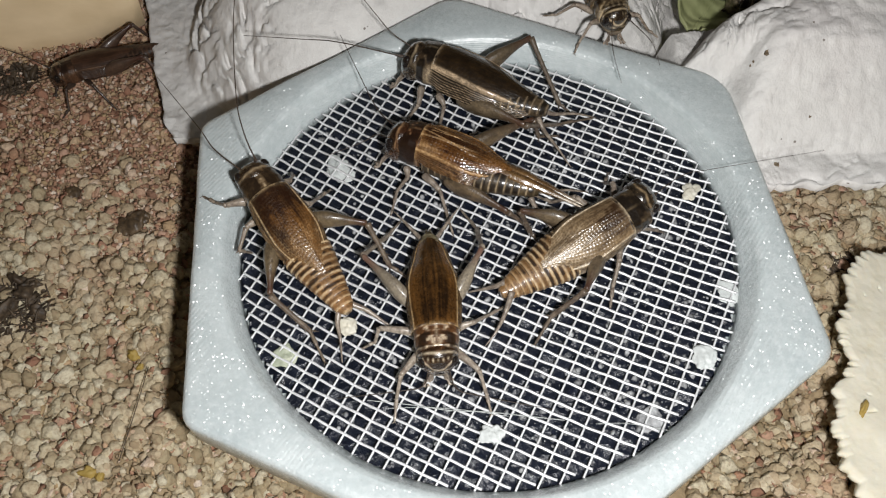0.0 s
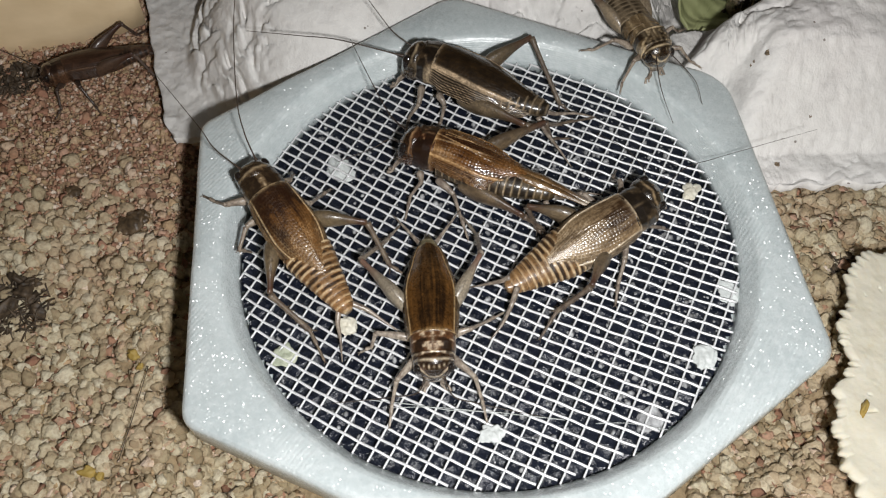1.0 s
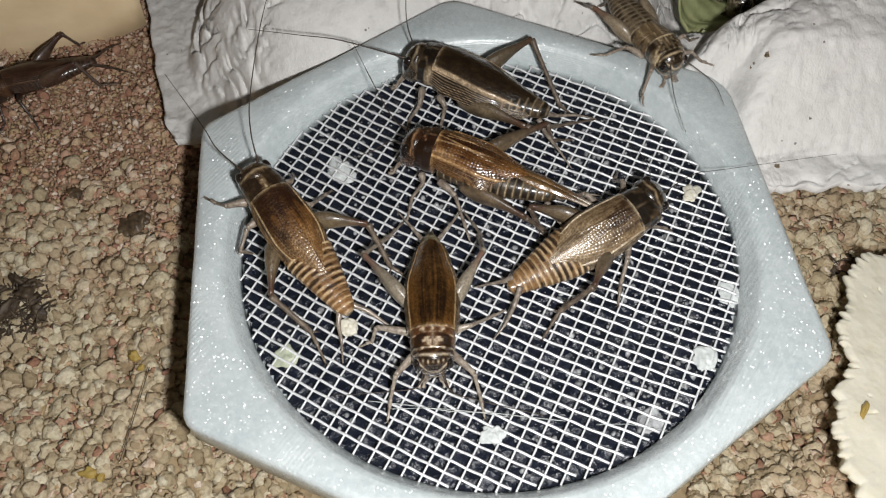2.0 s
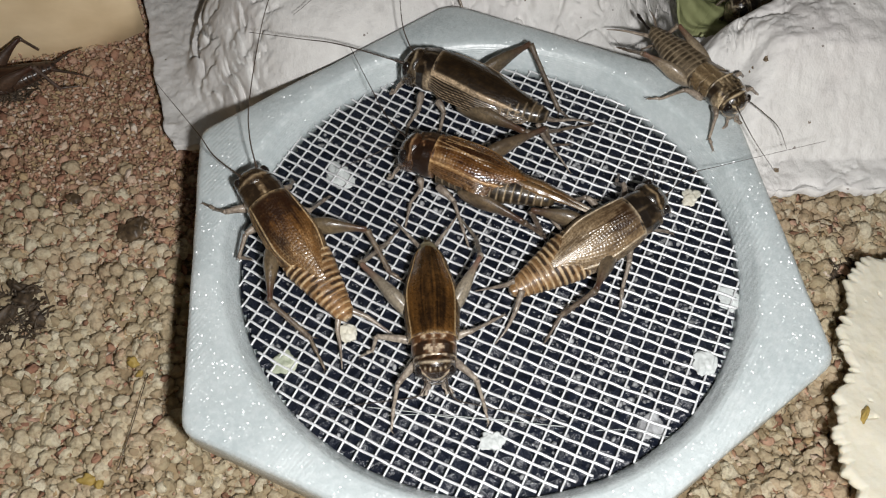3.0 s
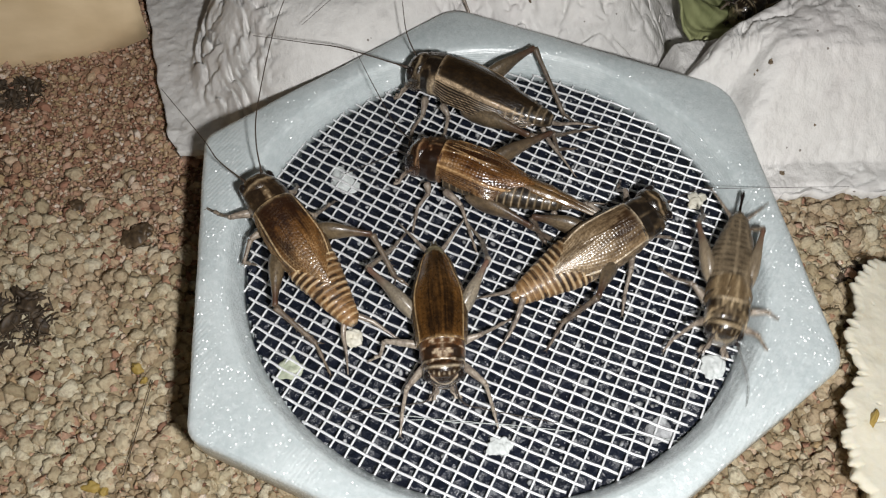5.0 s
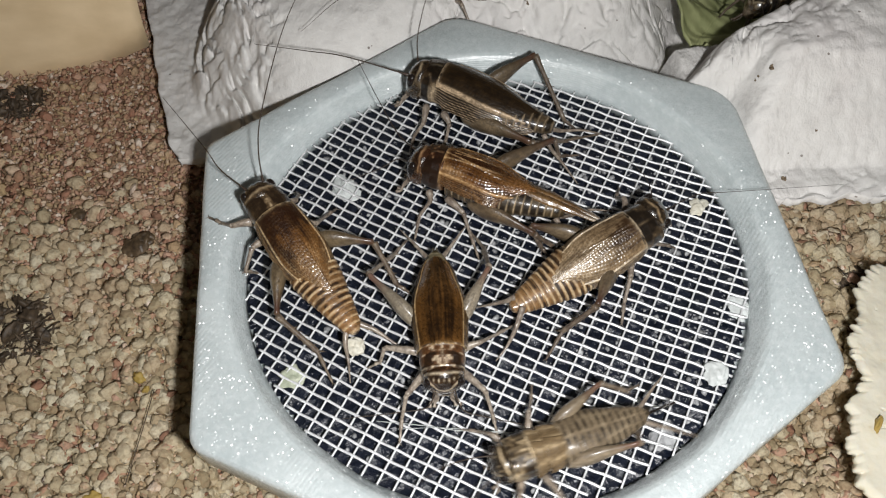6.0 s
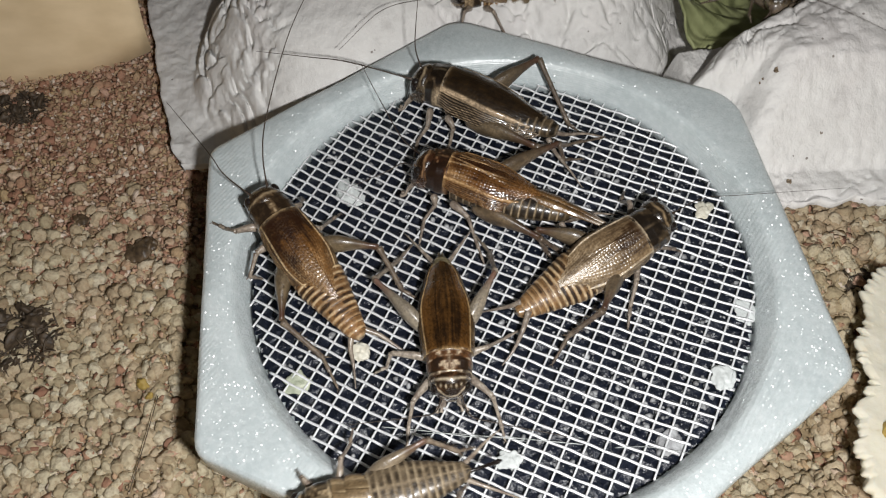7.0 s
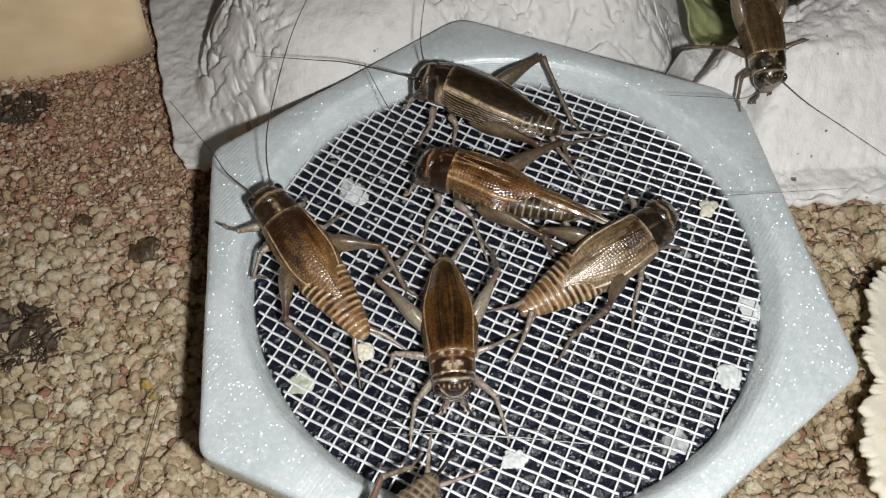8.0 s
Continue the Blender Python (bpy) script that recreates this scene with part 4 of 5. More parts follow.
def collar_grid(back, front, seed, stripes):
    """The saddle over the thorax: rolled front and hind edge, mirrored blotches."""
    s = np.linspace(0, 1, 44)[:, None]
    a = np.linspace(0, 2 * math.pi, 64, endpoint=False)[None, :]
    xs = back + (front - back) * s
    w = np.interp(s, [0, 0.03, 0.08, 0.16, 0.5, 0.82, 0.90, 0.96, 1], [2.0, 2.45, 2.52, 2.46, 2.5, 2.34, 2.36, 2.28, 1.9])
    hi = np.interp(s, [0, 0.03, 0.08, 0.16, 0.5, 0.82, 0.90, 0.96, 1], [5.9, 6.42, 6.5, 6.38, 6.38, 6.12, 6.14, 5.98, 5.5])
    lo = 1.9 + 0.5 * np.abs(s - 0.4)
    y, z = oval(w, lo, hi, a, 2.6)
    dent = 0.10 * bell(np.abs(y), 1.0, 0.45) * bell(s, 0.5, 0.2) + 0.07 * bell(y, 0, 0.10) * bell(s, 0.5, 0.35)
    z = z - dent * (np.sin(a) > 0)
    n = soft_noise(np.abs(y) * 1.25 + 20, s * 3.2, seed)
    side = rise(np.abs(y), 1.9, 2.4)
    fleck = soft_noise(np.abs(y) * 3.4 + 11, s * 9, seed + 2)
    tone = rise(n, 0.36, 0.66) * 0.8 + 1.2 * (fleck - 0.5) * rise(n, 0.2, 0.6)
    tone = np.clip(tone - 0.55 * bell(np.abs(y), 0.9, 0.5) * bell(s, 0.55, 0.25), 0, 1)
    edge = rise(s, 0.05, 0.09) * (1 - rise(s, 0.11, 0.16)) + 0.8 * rise(s, 0.86, 0.90) * (1 - rise(s, 0.93, 0.97))
    mark = 0.75 * edge * (0.1 + 0.9 * rise(fleck, 0.3, 0.7)) + 0.6 * rise(fleck, 0.58, 0.76) * rise(n, 0.4, 0.65) + 0.35 * bell(y, 0, 0.12) * bell(s, 0.4, 0.25)
    mark = mark + 0.5 * side * (1 - rise(z, 4.4, 5.4)) * rise(n, 0.25, 0.5)
    mark = mark + stripes * (bell(np.abs(y), 0.45, 0.16) + bell(np.abs(y), 1.5, 0.2)) * 0.5
    return np.stack(np.broadcast_arrays(xs, y, z), -1), tone, np.clip(mark, 0, 1)


def head_grid(seed, bright):
    """A blunt round head with its face drawn down: a pale hind band, a dark crown, a pale band between the eyes, pale arcs over the mouth."""
    th = np.linspace(0.02, math.pi - 0.02, 46)[:, None]
    a = np.linspace(0, 2 * math.pi, 60, endpoint=False)[None, :]
    x, y, z = np.sin(th) * np.cos(a), np.sin(th) * np.sin(a), np.broadcast_to(np.cos(th), (46, 60))
    low = np.maximum(0, -z)
    px = 1.15 + 1.95 * x + 0.35 * low - 0.08 * bell(y, 0, 0.15) * (x > 0.3)
    py = 2.28 * y * (1 - 0.20 * low)
    pz = 2.45 * z - 0.3 * x
    bend = np.degrees(np.arctan2(z, x)) + 9 * (soft_noise(np.abs(y) * 4 + 3, z * 3 + 8, seed) - 0.5) - 10 * y * y
    n = soft_noise(np.abs(y) * 5 + 30, bend * 0.06, seed + 3)
    streaks = bell(((np.abs(y) * 4.2 + 0.5) % 1.0), 0.5, 0.16)
    mark = 0.85 * bell(bend, 92, 5) + 0.75 * bell(bend, 68, 6) * streaks * rise(n, 0.3, 0.6) + 1.1 * bell(bend, 22 + 42 * np.abs(y), 4.5) * (np.abs(y) < 0.72)
    mark = mark + 0.75 * bell(bend, 15, 6) * bell(np.abs(y), 0.36, 0.16) + 0.5 * bell(bend, -22, 12)
    mark = mark + 0.6 * bell(np.abs(y), 0.80, 0.10) * rise(z, -0.7, -0.2) * (1 - rise(z, 0.25, 0.55)) * (x < 0.25)
    tone = 0.22 * rise(n, 0.45, 0.75) + 0.25 * rise(soft_noise(y * 7 + 30, bend * 0.12, seed + 8), 0.5, 0.8) + 0.35 * (1 - rise(z, -0.5, 0.1)) - 0.3 * bell(bend, 30, 9) - 0.6 * bell(bend, 72, 11)
    return np.stack((px, py, pz), -1), np.clip(tone, 0, 1), np.clip(mark * bright * (0.65 + 0.6 * n), 0, 1)


WINGS = {  # how each coat's wings are patterned: cell relief, pale veins, fold width, pale flank ribs, depth of the flank, taper towards the tip
    "tawny": dict(cells=0.9, veins=0.8, fold=0.018, ribs=0.6, drop=1.3, taper=2.0), "black": dict(cells=0.3, veins=0.03, fold=0.036, ribs=0.9, drop=2.5, taper=1.1),
    "russet": dict(cells=1.1, veins=0.22, fold=0.026, ribs=0.5, drop=1.5, taper=2.35), "olive": dict(cells=0.3, veins=0.04, fold=0.018, ribs=0.4, drop=1.8, taper=1.2),
    # silver: strong pale veins also carry the wing's silvery highlights as colour
    "silver": dict(cells=1.0, veins=0.85, fold=0.020, ribs=0.45, drop=1.9, taper=1.7), "umber": dict(cells=0.6, veins=0.3, fold=0.03, ribs=0.4, drop=2.0, taper=1.5),
    "chestnut": dict(cells=0.5, veins=0.1, fold=0.02, ribs=0.2, drop=2.0, taper=1.5), "nymph": dict(cells=0.1, veins=0.1, fold=0.05, ribs=0.3, drop=1.4, taper=1.2)}


def wing_grid(tone_name, side, base, end, nymph, seed):
    """One forewing: a plate over the back with raised veins and cells, folded down over the flank as a fan of ribs."""
    style = WINGS[tone_name]
    nu, nv = (40, 30) if nymph else (130, 96)
    u, v = np.linspace(0, 1, nu)[:, None], np.linspace(0, 1, nv)[None, :]
    x = base - (base - end) * u + 0 * v
    blunt = np.sqrt(np.maximum(0.0, 1 - np.maximum(0, (u - 0.80) / 0.20) ** 2.4))
    wide = (2.32 + 0.40 * np.sin(np.minimum(1, u / 0.75) * 2.3) - style["taper"] * rise(u, 0.40, 1.05)) * (0.42 + 0.58 * blunt)
    drop = style["drop"] * np.sqrt(np.maximum(0, 1 - (u / 0.99) ** 2.2)) * (0.75 + 0.25 * rise(u, 0, 0.15)) + 0.05
    fall = (base - end) / 13.0
    roof = 6.52 - 0.30 * u * fall - 2.15 * u * u * fall
    if nymph:
        wide, drop, roof = 2.3 - 0.5 * u * u, 1.4 - 0.9 * u, 6.05 - 0.35 * u
    w1 = np.clip(v / 0.6, 0, 1)
    inner = -0.75 * (1 - u * 0.6)
    y = inner + (wide - inner) * w1
    z = roof - 1.05 * (np.abs(y) / np.maximum(wide, 0.5)) ** 2.1 * np.minimum(1, wide / 2) + (0.10 if side > 0 else 0.0) * (1 - w1)
    w2 = np.clip((v - 0.6) / 0.4, 0, 1)
    y = y + 0.35 * np.sin(w2 * 1.6) * np.minimum(1.0, drop)
    z = z - drop * w2
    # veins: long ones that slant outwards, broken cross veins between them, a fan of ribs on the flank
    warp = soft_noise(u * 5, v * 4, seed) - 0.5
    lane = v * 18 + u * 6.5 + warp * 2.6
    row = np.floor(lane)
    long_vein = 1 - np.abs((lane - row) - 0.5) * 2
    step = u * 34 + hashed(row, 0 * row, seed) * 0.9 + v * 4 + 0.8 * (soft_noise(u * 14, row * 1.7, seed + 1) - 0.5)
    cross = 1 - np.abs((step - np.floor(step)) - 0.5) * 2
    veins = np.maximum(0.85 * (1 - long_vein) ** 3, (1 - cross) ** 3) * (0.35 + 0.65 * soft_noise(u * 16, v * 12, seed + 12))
    flank = rise(v, 0.62, 0.66)
    fan = (v - 0.62) * 17 * (1 + 0.7 * u) + 0.6 * warp
    ribs = (1 - np.abs((fan - np.floor(fan)) - 0.5) * 2) ** 1.6
    fold = bell(v, 0.60, style["fold"])
    stem = bell(v - 0.30 + 0.28 * u, 0.0, 0.018) * (1 - rise(u, 0.35, 0.6)) + bell(v - 0.16 - 0.20 * u, 0.0, 0.014) * (1 - rise(u, 0.3, 0.7))
    patchy = soft_noise(u * 6, v * 7, seed + 4)
    blot = 0.6 * soft_noise(u * 3.2 + 5, v * 3.5, seed + 7) + 0.4 * soft_noise(u * 9 + 5, v * 9, seed + 8)
    streak = soft_noise(u * 4, v * 34, seed + 9)
    height = (1 - flank) * style["cells"] * (0.11 * veins - 0.06 * patchy) + flank * 0.13 * ribs + 0.16 * fold + 0.10 * stem * (1 - flank) * (tone_name in ("russet", "silver")) + 0.10 * (blot - 0.5)
    ramp = rise(u, 0.02, 0.10)
    z = z + height * ramp * (1 - 0.8 * flank)
    y = y + height * ramp * flank
    if tone_name == "tawny":
        shoulder = (1 - rise(u, 0.16, 0.34)) * (0.35 + 0.65 * rise(patchy, 0.3, 0.6))
        tone = 0.28 + 0.55 * rise(u, 0.15, 0.6) + 1.5 * (blot - 0.5) + 0.4 * (streak - 0.5) - 0.6 * shoulder
    elif tone_name == "black":
        tone = -0.05 + 0.28 * streak + 0.22 * blot + 0.35 * bell(u, 0.0, 0.07)
    elif tone_name == "russet":
        tone = 0.50 + 0.6 * (streak - 0.5) + 0.9 * (blot - 0.5) - 0.6 * bell(v, 0.30, 0.10) * (1 - rise(u, 0.05, 0.25)) - 0.55 * (1 - rise(v, 0.10, 0.34)) * (1 - rise(u, 0.3, 0.75)) + 0.3 * bell(u, 0, 0.06)
    elif tone_name == "olive":
        tone = 0.12 + 0.5 * (streak - 0.4) + 0.5 * (blot - 0.5) + 0.80 * rise(v, 0.36, 0.44) * (0.75 + 0.5 * (blot - 0.5)) + 0.25 * bell(v, 0.18, 0.03) * (1 - rise(u, 0.5, 0.9)) + 0.55 * bell(u, 0, 0.05)
    elif tone_name == "silver":
        tone = 0.52 + 0.6 * (streak - 0.5) + 1.2 * (blot - 0.5) + 0.2 * rise(u, 0.3, 0.8) - 0.65 * (1 - rise(v, 0.12, 0.42)) * (1 - rise(u, 0.10, 0.34))
    else:
        tone = 0.35 + 0.5 * (streak - 0.5) + 0.5 * (blot - 0.5) + 0.2 * rise(u, 0.3, 0.9)
    tone = tone * (1 - flank) + flank * (0.05 + 0.2 * streak)
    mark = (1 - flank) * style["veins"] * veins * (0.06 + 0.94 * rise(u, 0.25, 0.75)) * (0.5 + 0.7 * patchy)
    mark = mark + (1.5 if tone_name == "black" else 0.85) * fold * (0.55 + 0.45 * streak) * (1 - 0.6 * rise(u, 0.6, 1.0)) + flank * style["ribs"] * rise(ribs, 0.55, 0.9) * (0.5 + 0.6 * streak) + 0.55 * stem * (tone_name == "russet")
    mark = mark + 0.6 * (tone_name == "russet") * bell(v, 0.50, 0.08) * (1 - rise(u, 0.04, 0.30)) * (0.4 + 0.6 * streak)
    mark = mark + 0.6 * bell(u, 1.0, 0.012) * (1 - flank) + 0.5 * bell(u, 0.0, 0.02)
    if nymph:
        mark = 0.7 * bell(v, 0.22, 0.05) + 0.7 * bell(v, 0.5, 0.05)
        tone = 0.35 + 0.5 * streak + 0 * u
    return np.stack((x, side * y, z), -1), np.clip(tone, 0, 1), np.clip(mark, 0, 1)


def dome(bm, c, r, k, squash=(1, 1, 1)):
    made = bmesh.ops.create_uvsphere(bm, u_segments=14, v_segments=10, radius=1.0)["verts"]
    for v in made:
        v.co = Vector([(c[i] + v.co[i] * r * squash[i]) * MM * k for i in range(3)])


HIPS = {"fore": (6.9, 1.7, 2.3), "middle": (4.4, 1.9, 2.1), "hind": (1.4, 2.1, 2.6)}
STANCE = {  # knee, ankle, toe on the left side, mm
    "fore": ((8.4, 4.2, 3.6), (9.4, 6.2, 0.7), (11.0, 7.4, 0.25)),
    "middle": ((3.4, 5.2, 3.6), (2.0, 7.6, 0.7), (1.2, 9.6, 0.25)),
    "hind": ((-7.4, 4.8, 6.2), (-9.4, 6.6, 0.8), (-12.6, 7.6, 0.25)),
}


def leg_meshes(which, hip, knee, ankle, toe, k):
    """Thigh, shin with foot, and the thorns on the shin, all with their origin at the hip."""
    hip, knee, ankle, toe = (Vector(p) for p in (hip, knee, ankle, toe))
    h, kn, an, to = ((p - hip) * MM * k for p in (hip, knee, ankle, toe))
    thigh, shin = bmesh.new(), bmesh.new()
    hind = which == "hind"
    prof = ((0.0, 0.55), (0.05, 0.82), (0.12, 1.12), (0.2, 1.32), (0.29, 1.42), (0.38, 1.4), (0.48, 1.24), (0.58, 1.02), (0.68, 0.80), (0.78, 0.62), (0.87, 0.50), (0.93, 0.52), (0.98, 0.55), (1.0, 0.34)) if hind else \
        ((0.0, 0.46), (0.08, 0.56), (0.2, 0.62), (0.4, 0.58), (0.7, 0.46), (0.88, 0.38), (0.95, 0.41), (1.0, 0.3))
    tube(thigh, [h.lerp(kn, u) + Vector((0, 0, (0.5 if hind else 0.25) * math.sin(u * math.pi) * MM * k)) for u, r in prof], [r * MM * k for u, r in prof], 16, 0.66 if hind else 0.85)
    prof = ((0.0, 0.44), (0.05, 0.45), (0.12, 0.37), (0.2, 0.32), (0.6, 0.30), (0.9, 0.33), (1.0, 0.3)) if hind else ((0.0, 0.30), (0.06, 0.33), (0.2, 0.26), (0.7, 0.22), (0.95, 0.24), (1.0, 0.2))
    foot = [an.lerp(to, 0.06), an.lerp(to, 0.40) + Vector((0, 0, 0.12 * MM * k)), an.lerp(to, 0.45), an.lerp(to, 0.5), an.lerp(to, 0.92), to]
    tube(shin, [kn.lerp(an, u) for u, r in prof] + foot, [r * MM * k for u, r in prof] + [v * MM * k for v in (0.2, 0.26, 0.22, 0.15, 0.17, 0.07)], 9)
    thorns = []

    def thorn(name, a, b, r, sides):
        bm = bmesh.new()
        tube(bm, [a, b], [r * MM * k, 0.01 * MM * k], sides)
        thorns.append((name, bm))

    d = (an - kn).normalized()
    out = d.cross(Vector((0, 0, 1)))
    out = out.normalized() if out.length > 0.05 else Vector((0, 1, 0))
    if hind:  # spines down the shin
        for i in range(5):
            for s in (1, -1):
                p = kn.lerp(an, 0.38 + 0.12 * i + 0.03 * s)
                thorn("spine", p, p + (d * 0.55 + out * s * 0.6 + Vector((0, 0, 0.2))) * MM * k, 0.10, 5)
    for s in (1, -1):  # spurs at the ankle and claws at the toe
        for rise_z in ((0.1, 0.45) if hind else (0.1,)):
            reach = (1.25 - rise_z) if hind else 0.6
            thorn("spur", an, an + (d * 0.8 + out * s * 0.55 + Vector((0, 0, rise_z))) * reach * MM * k, 0.13, 5)
        way = (to - an).normalized()
        thorn("claw", to, to + (way * 0.35 + way.cross(Vector((0, 0, 1))) * s * 0.3 + Vector((0, 0, -0.1))) * MM * k, 0.07, 4)
    return thigh, shin, thorns


def make_cricket(tone, label, size, place, legs=None, feelers=None, cerci=None, feeler=1.0, nose=0.0, wings=True, wing_end=-7.3, tail_end=-11.0, ahead=0.0, tails=0.0, drill=False, pitch_head=0.0, girth=(1.0, 1.0), roll=0.0, lift=0.0, bright=0.8):
    """A cricket facing +x. legs: {(which, side): (knee, ankle, toe)} in mm of its own space; ahead moves the front of the body.
    Returns it and its moving parts."""
    k = size
    mats = COATS[tone]
    bug = new("cricket")
    bug.matrix_basis = place
    tagged(bug, label, "cricket", group="crickets")
    moving = {}
    seed = 3.0 + len(label) * 0.77
    lean = np.array(Matrix.Rotation(radians(roll), 3, "X") @ Matrix.Rotation(radians(-nose), 3, "Y"))

    def stout(grid, own=False):
        """Metres, wider and taller by the animal's girth, leaning by its roll."""
        g = grid * (k * MM, k * MM * girth[0], k * MM * girth[1])
        return g @ lean.T if own else (g - (0, 0, 0.003)) @ lean.T + (0, 0, 0.003 + lift * MM * k)

    def stout_bm(b, own=False):
        for v in b.verts:
            v.co = Vector(stout(np.array(v.co[:]) / (k * MM), own))
        return b

    grid, tn, mk = abdomen_grid(4.6 + min(0.0, ahead), tail_end, not wings, tone in ("tawny", "silver"), seed)
    sheet("abdomen", stout(grid), tn, mk, mats["abdomen"], bug, "ringed abdomen", True, True)
    grid, tn, mk = collar_grid(5.0 + ahead, 8.25 + ahead, seed, 0.0 if wings else 0.5)
    sheet("collar", stout(grid), tn, mk, mats["collar"], bug, "shield-like collar behind the head", True, True)
    grid, tn, mk = head_grid(seed, bright)
    head = sheet("head", stout(grid, True), tn, mk, mats["head"], bug, "", True, True)
    head.location = ((7.3 + ahead) * MM * k, 0, (3.9 * girth[1] + lift + 7.3 * math.sin(radians(nose))) * MM * k)
    head.rotation_euler = (0, radians(pitch_head), 0)
    for s in (1, -1):
        bm = bmesh.new()
        dome(bm, (1.75, 1.70 * s, 0.65), 0.78, k, (0.9, 0.70, 1.25))
        part("eye", stout_bm(bm, True), EYE, head, "glossy black eye")
        for lo, reach in ((-1.7, 1.0), (-2.1, 0.7)):
            bm = bmesh.new()
            pts = curve_points([(2.7, 0.75 * s, lo), (3.3, 1.1 * s * reach, lo - 0.8), (3.5, 1.5 * s * reach, lo - 1.5 * reach), (4.1, 1.7 * s * reach, lo - 1.7 * reach)], 8)
            tube(bm, [p * MM * k for p in pts], [v * MM * k for v in (0.2, 0.17, 0.2, 0.17, 0.16, 0.2, 0.17, 0.2, 0.26)], 7)
            part("palp", stout_bm(bm, True), mats["foreleg"], head)
    bm = bmesh.new()
    dome(bm, (2.65, 0, -1.35), 1.0, k, (0.5, 1.25, 1.1))
    part("mouth", stout_bm(bm, True), mats["shin"], head, "brown jaws")
    for s in (1, -1):
        if wings:
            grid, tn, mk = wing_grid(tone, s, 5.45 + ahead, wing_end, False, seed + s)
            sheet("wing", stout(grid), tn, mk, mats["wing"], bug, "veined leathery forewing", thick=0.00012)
        else:
            for a, b, low in ((5.3, 3.2, 0.0), (3.5, 0.9, 0.25)):
                grid, tn, mk = wing_grid(tone, s, a, b, True, seed + s)
                sheet("wing_pad", stout(grid - (0, 0, low)), tn, mk, mats["wing"], bug, "short wing bud", thick=0.00012)
    if tails:
        for s in (1, -1):
            t = np.linspace(0, 1, 50)[:, None]
            a = np.linspace(0, 2 * math.pi, 16, endpoint=False)[None, :]
            start = wing_end + 4.0
            r = np.interp(t, [0, 0.3, 0.5, 0.78, 1], [0.7, 0.95, 0.70, 0.40, 0.08]) * (0.9 + 0.2 * soft_noise(t * 9, 0 * t, seed))
            pleat = 1 + 0.12 * np.cos(a * 5)
            grid = np.stack(np.broadcast_arrays(start + (tails - start) * t, 0.42 * s * (1 - 0.5 * t) + r * 0.72 * pleat * np.cos(a), 4.45 - 1.7 * t ** 1.4 + r * 0.5 * pleat * np.sin(a)), -1)
            streak = soft_noise(a * 2.2, t * 3, seed)
            sheet("hind_wing", stout(grid), 0.1 + 0.7 * streak + 0.2 * t, rise(t, 0.55, 0.95) * (0.25 + 0.75 * streak), GLASSY if tone == "russet" else SMOKY, bug, "folded hind wing tip", True, True)
    if drill:
        bm = bmesh.new()
        pts = curve_points([(tail_end + 0.6, 0, 2.8), (tail_end - 2.0, 0, 3.2), (tail_end - 4.0, 0, 3.7)], 8)
        tube(bm, [p * MM * k for p in pts], [v * MM * k for v in (0.32, 0.26, 0.22, 0.2, 0.2, 0.22, 0.27, 0.32, 0.08)], 8)
        part("egg_tube", bm, EYE, bug, "dark egg-laying tube")
    legs = legs or {}
    for which, (hx, hy, hz) in HIPS.items():
        for s in (1, -1):
            hip = (hx + ahead, hy * s * girth[0], hz + lift)
            joints = legs.get((which, s)) or [(x + ahead, y * s, z) for x, y, z in STANCE[which]]
            thigh, shin, thorns = leg_meshes(which, hip, *joints, k)
            at = tuple(v * MM * k for v in hip)
            leg = part(which + "_leg", thigh, mats["leg" if which == "hind" else "foreleg"], bug, at=at)
            part("shin", shin, mats["shin" if which == "hind" else "foreleg"], leg)
            for name, bm in thorns:
                part(name, bm, mats["shin" if which == "hind" else "foreleg"], leg)
            moving[which, s] = (leg, at)
    for s, pts in (feelers or {1: ((6, 5, 4), (14, 9, 6), (22, 14, 3)), -1: ((6, -4, 4), (14, -8, 6), (22, -12, 3))}).items():
        bm = bmesh.new()
        base = Vector((9.35 + ahead, 0.95 * s, 5.0 * girth[1] + lift + 9.0 * math.sin(radians(nose))))
        path = curve_points([(0, 0, 0)] + [Vector(p) for p in pts], 30)
        tube(bm, [p * MM * k for p in path], [v * MM * k for v in [0.28, 0.2] + list(np.linspace(0.10 * feeler, 0.035 * feeler, 29))], 6)
        at = tuple(v * MM * k for v in base)
        moving["feeler", s] = (part("feeler", bm, FEELER, bug, at=at), at)
    for s in (1, -1):
        pts = (cerci or {}).get(s) or ((tail_end - 0.5, 1.6 * s, 2.6), (tail_end - 3, 3.2 * s, 2.2), (tail_end - 5.5, 4.6 * s, 1.2))
        bm = bmesh.new()
        path = curve_points([(tail_end + 0.9, 0.7 * s, 2.9 + lift)] + list(pts), 14)
        tube(bm, [p * MM * k for p in path], [v * MM * k for v in np.linspace(0.40, 0.06, 15)], 7)
        part("tail_feeler", bm, mats["foreleg"], bug)
    return bug, moving


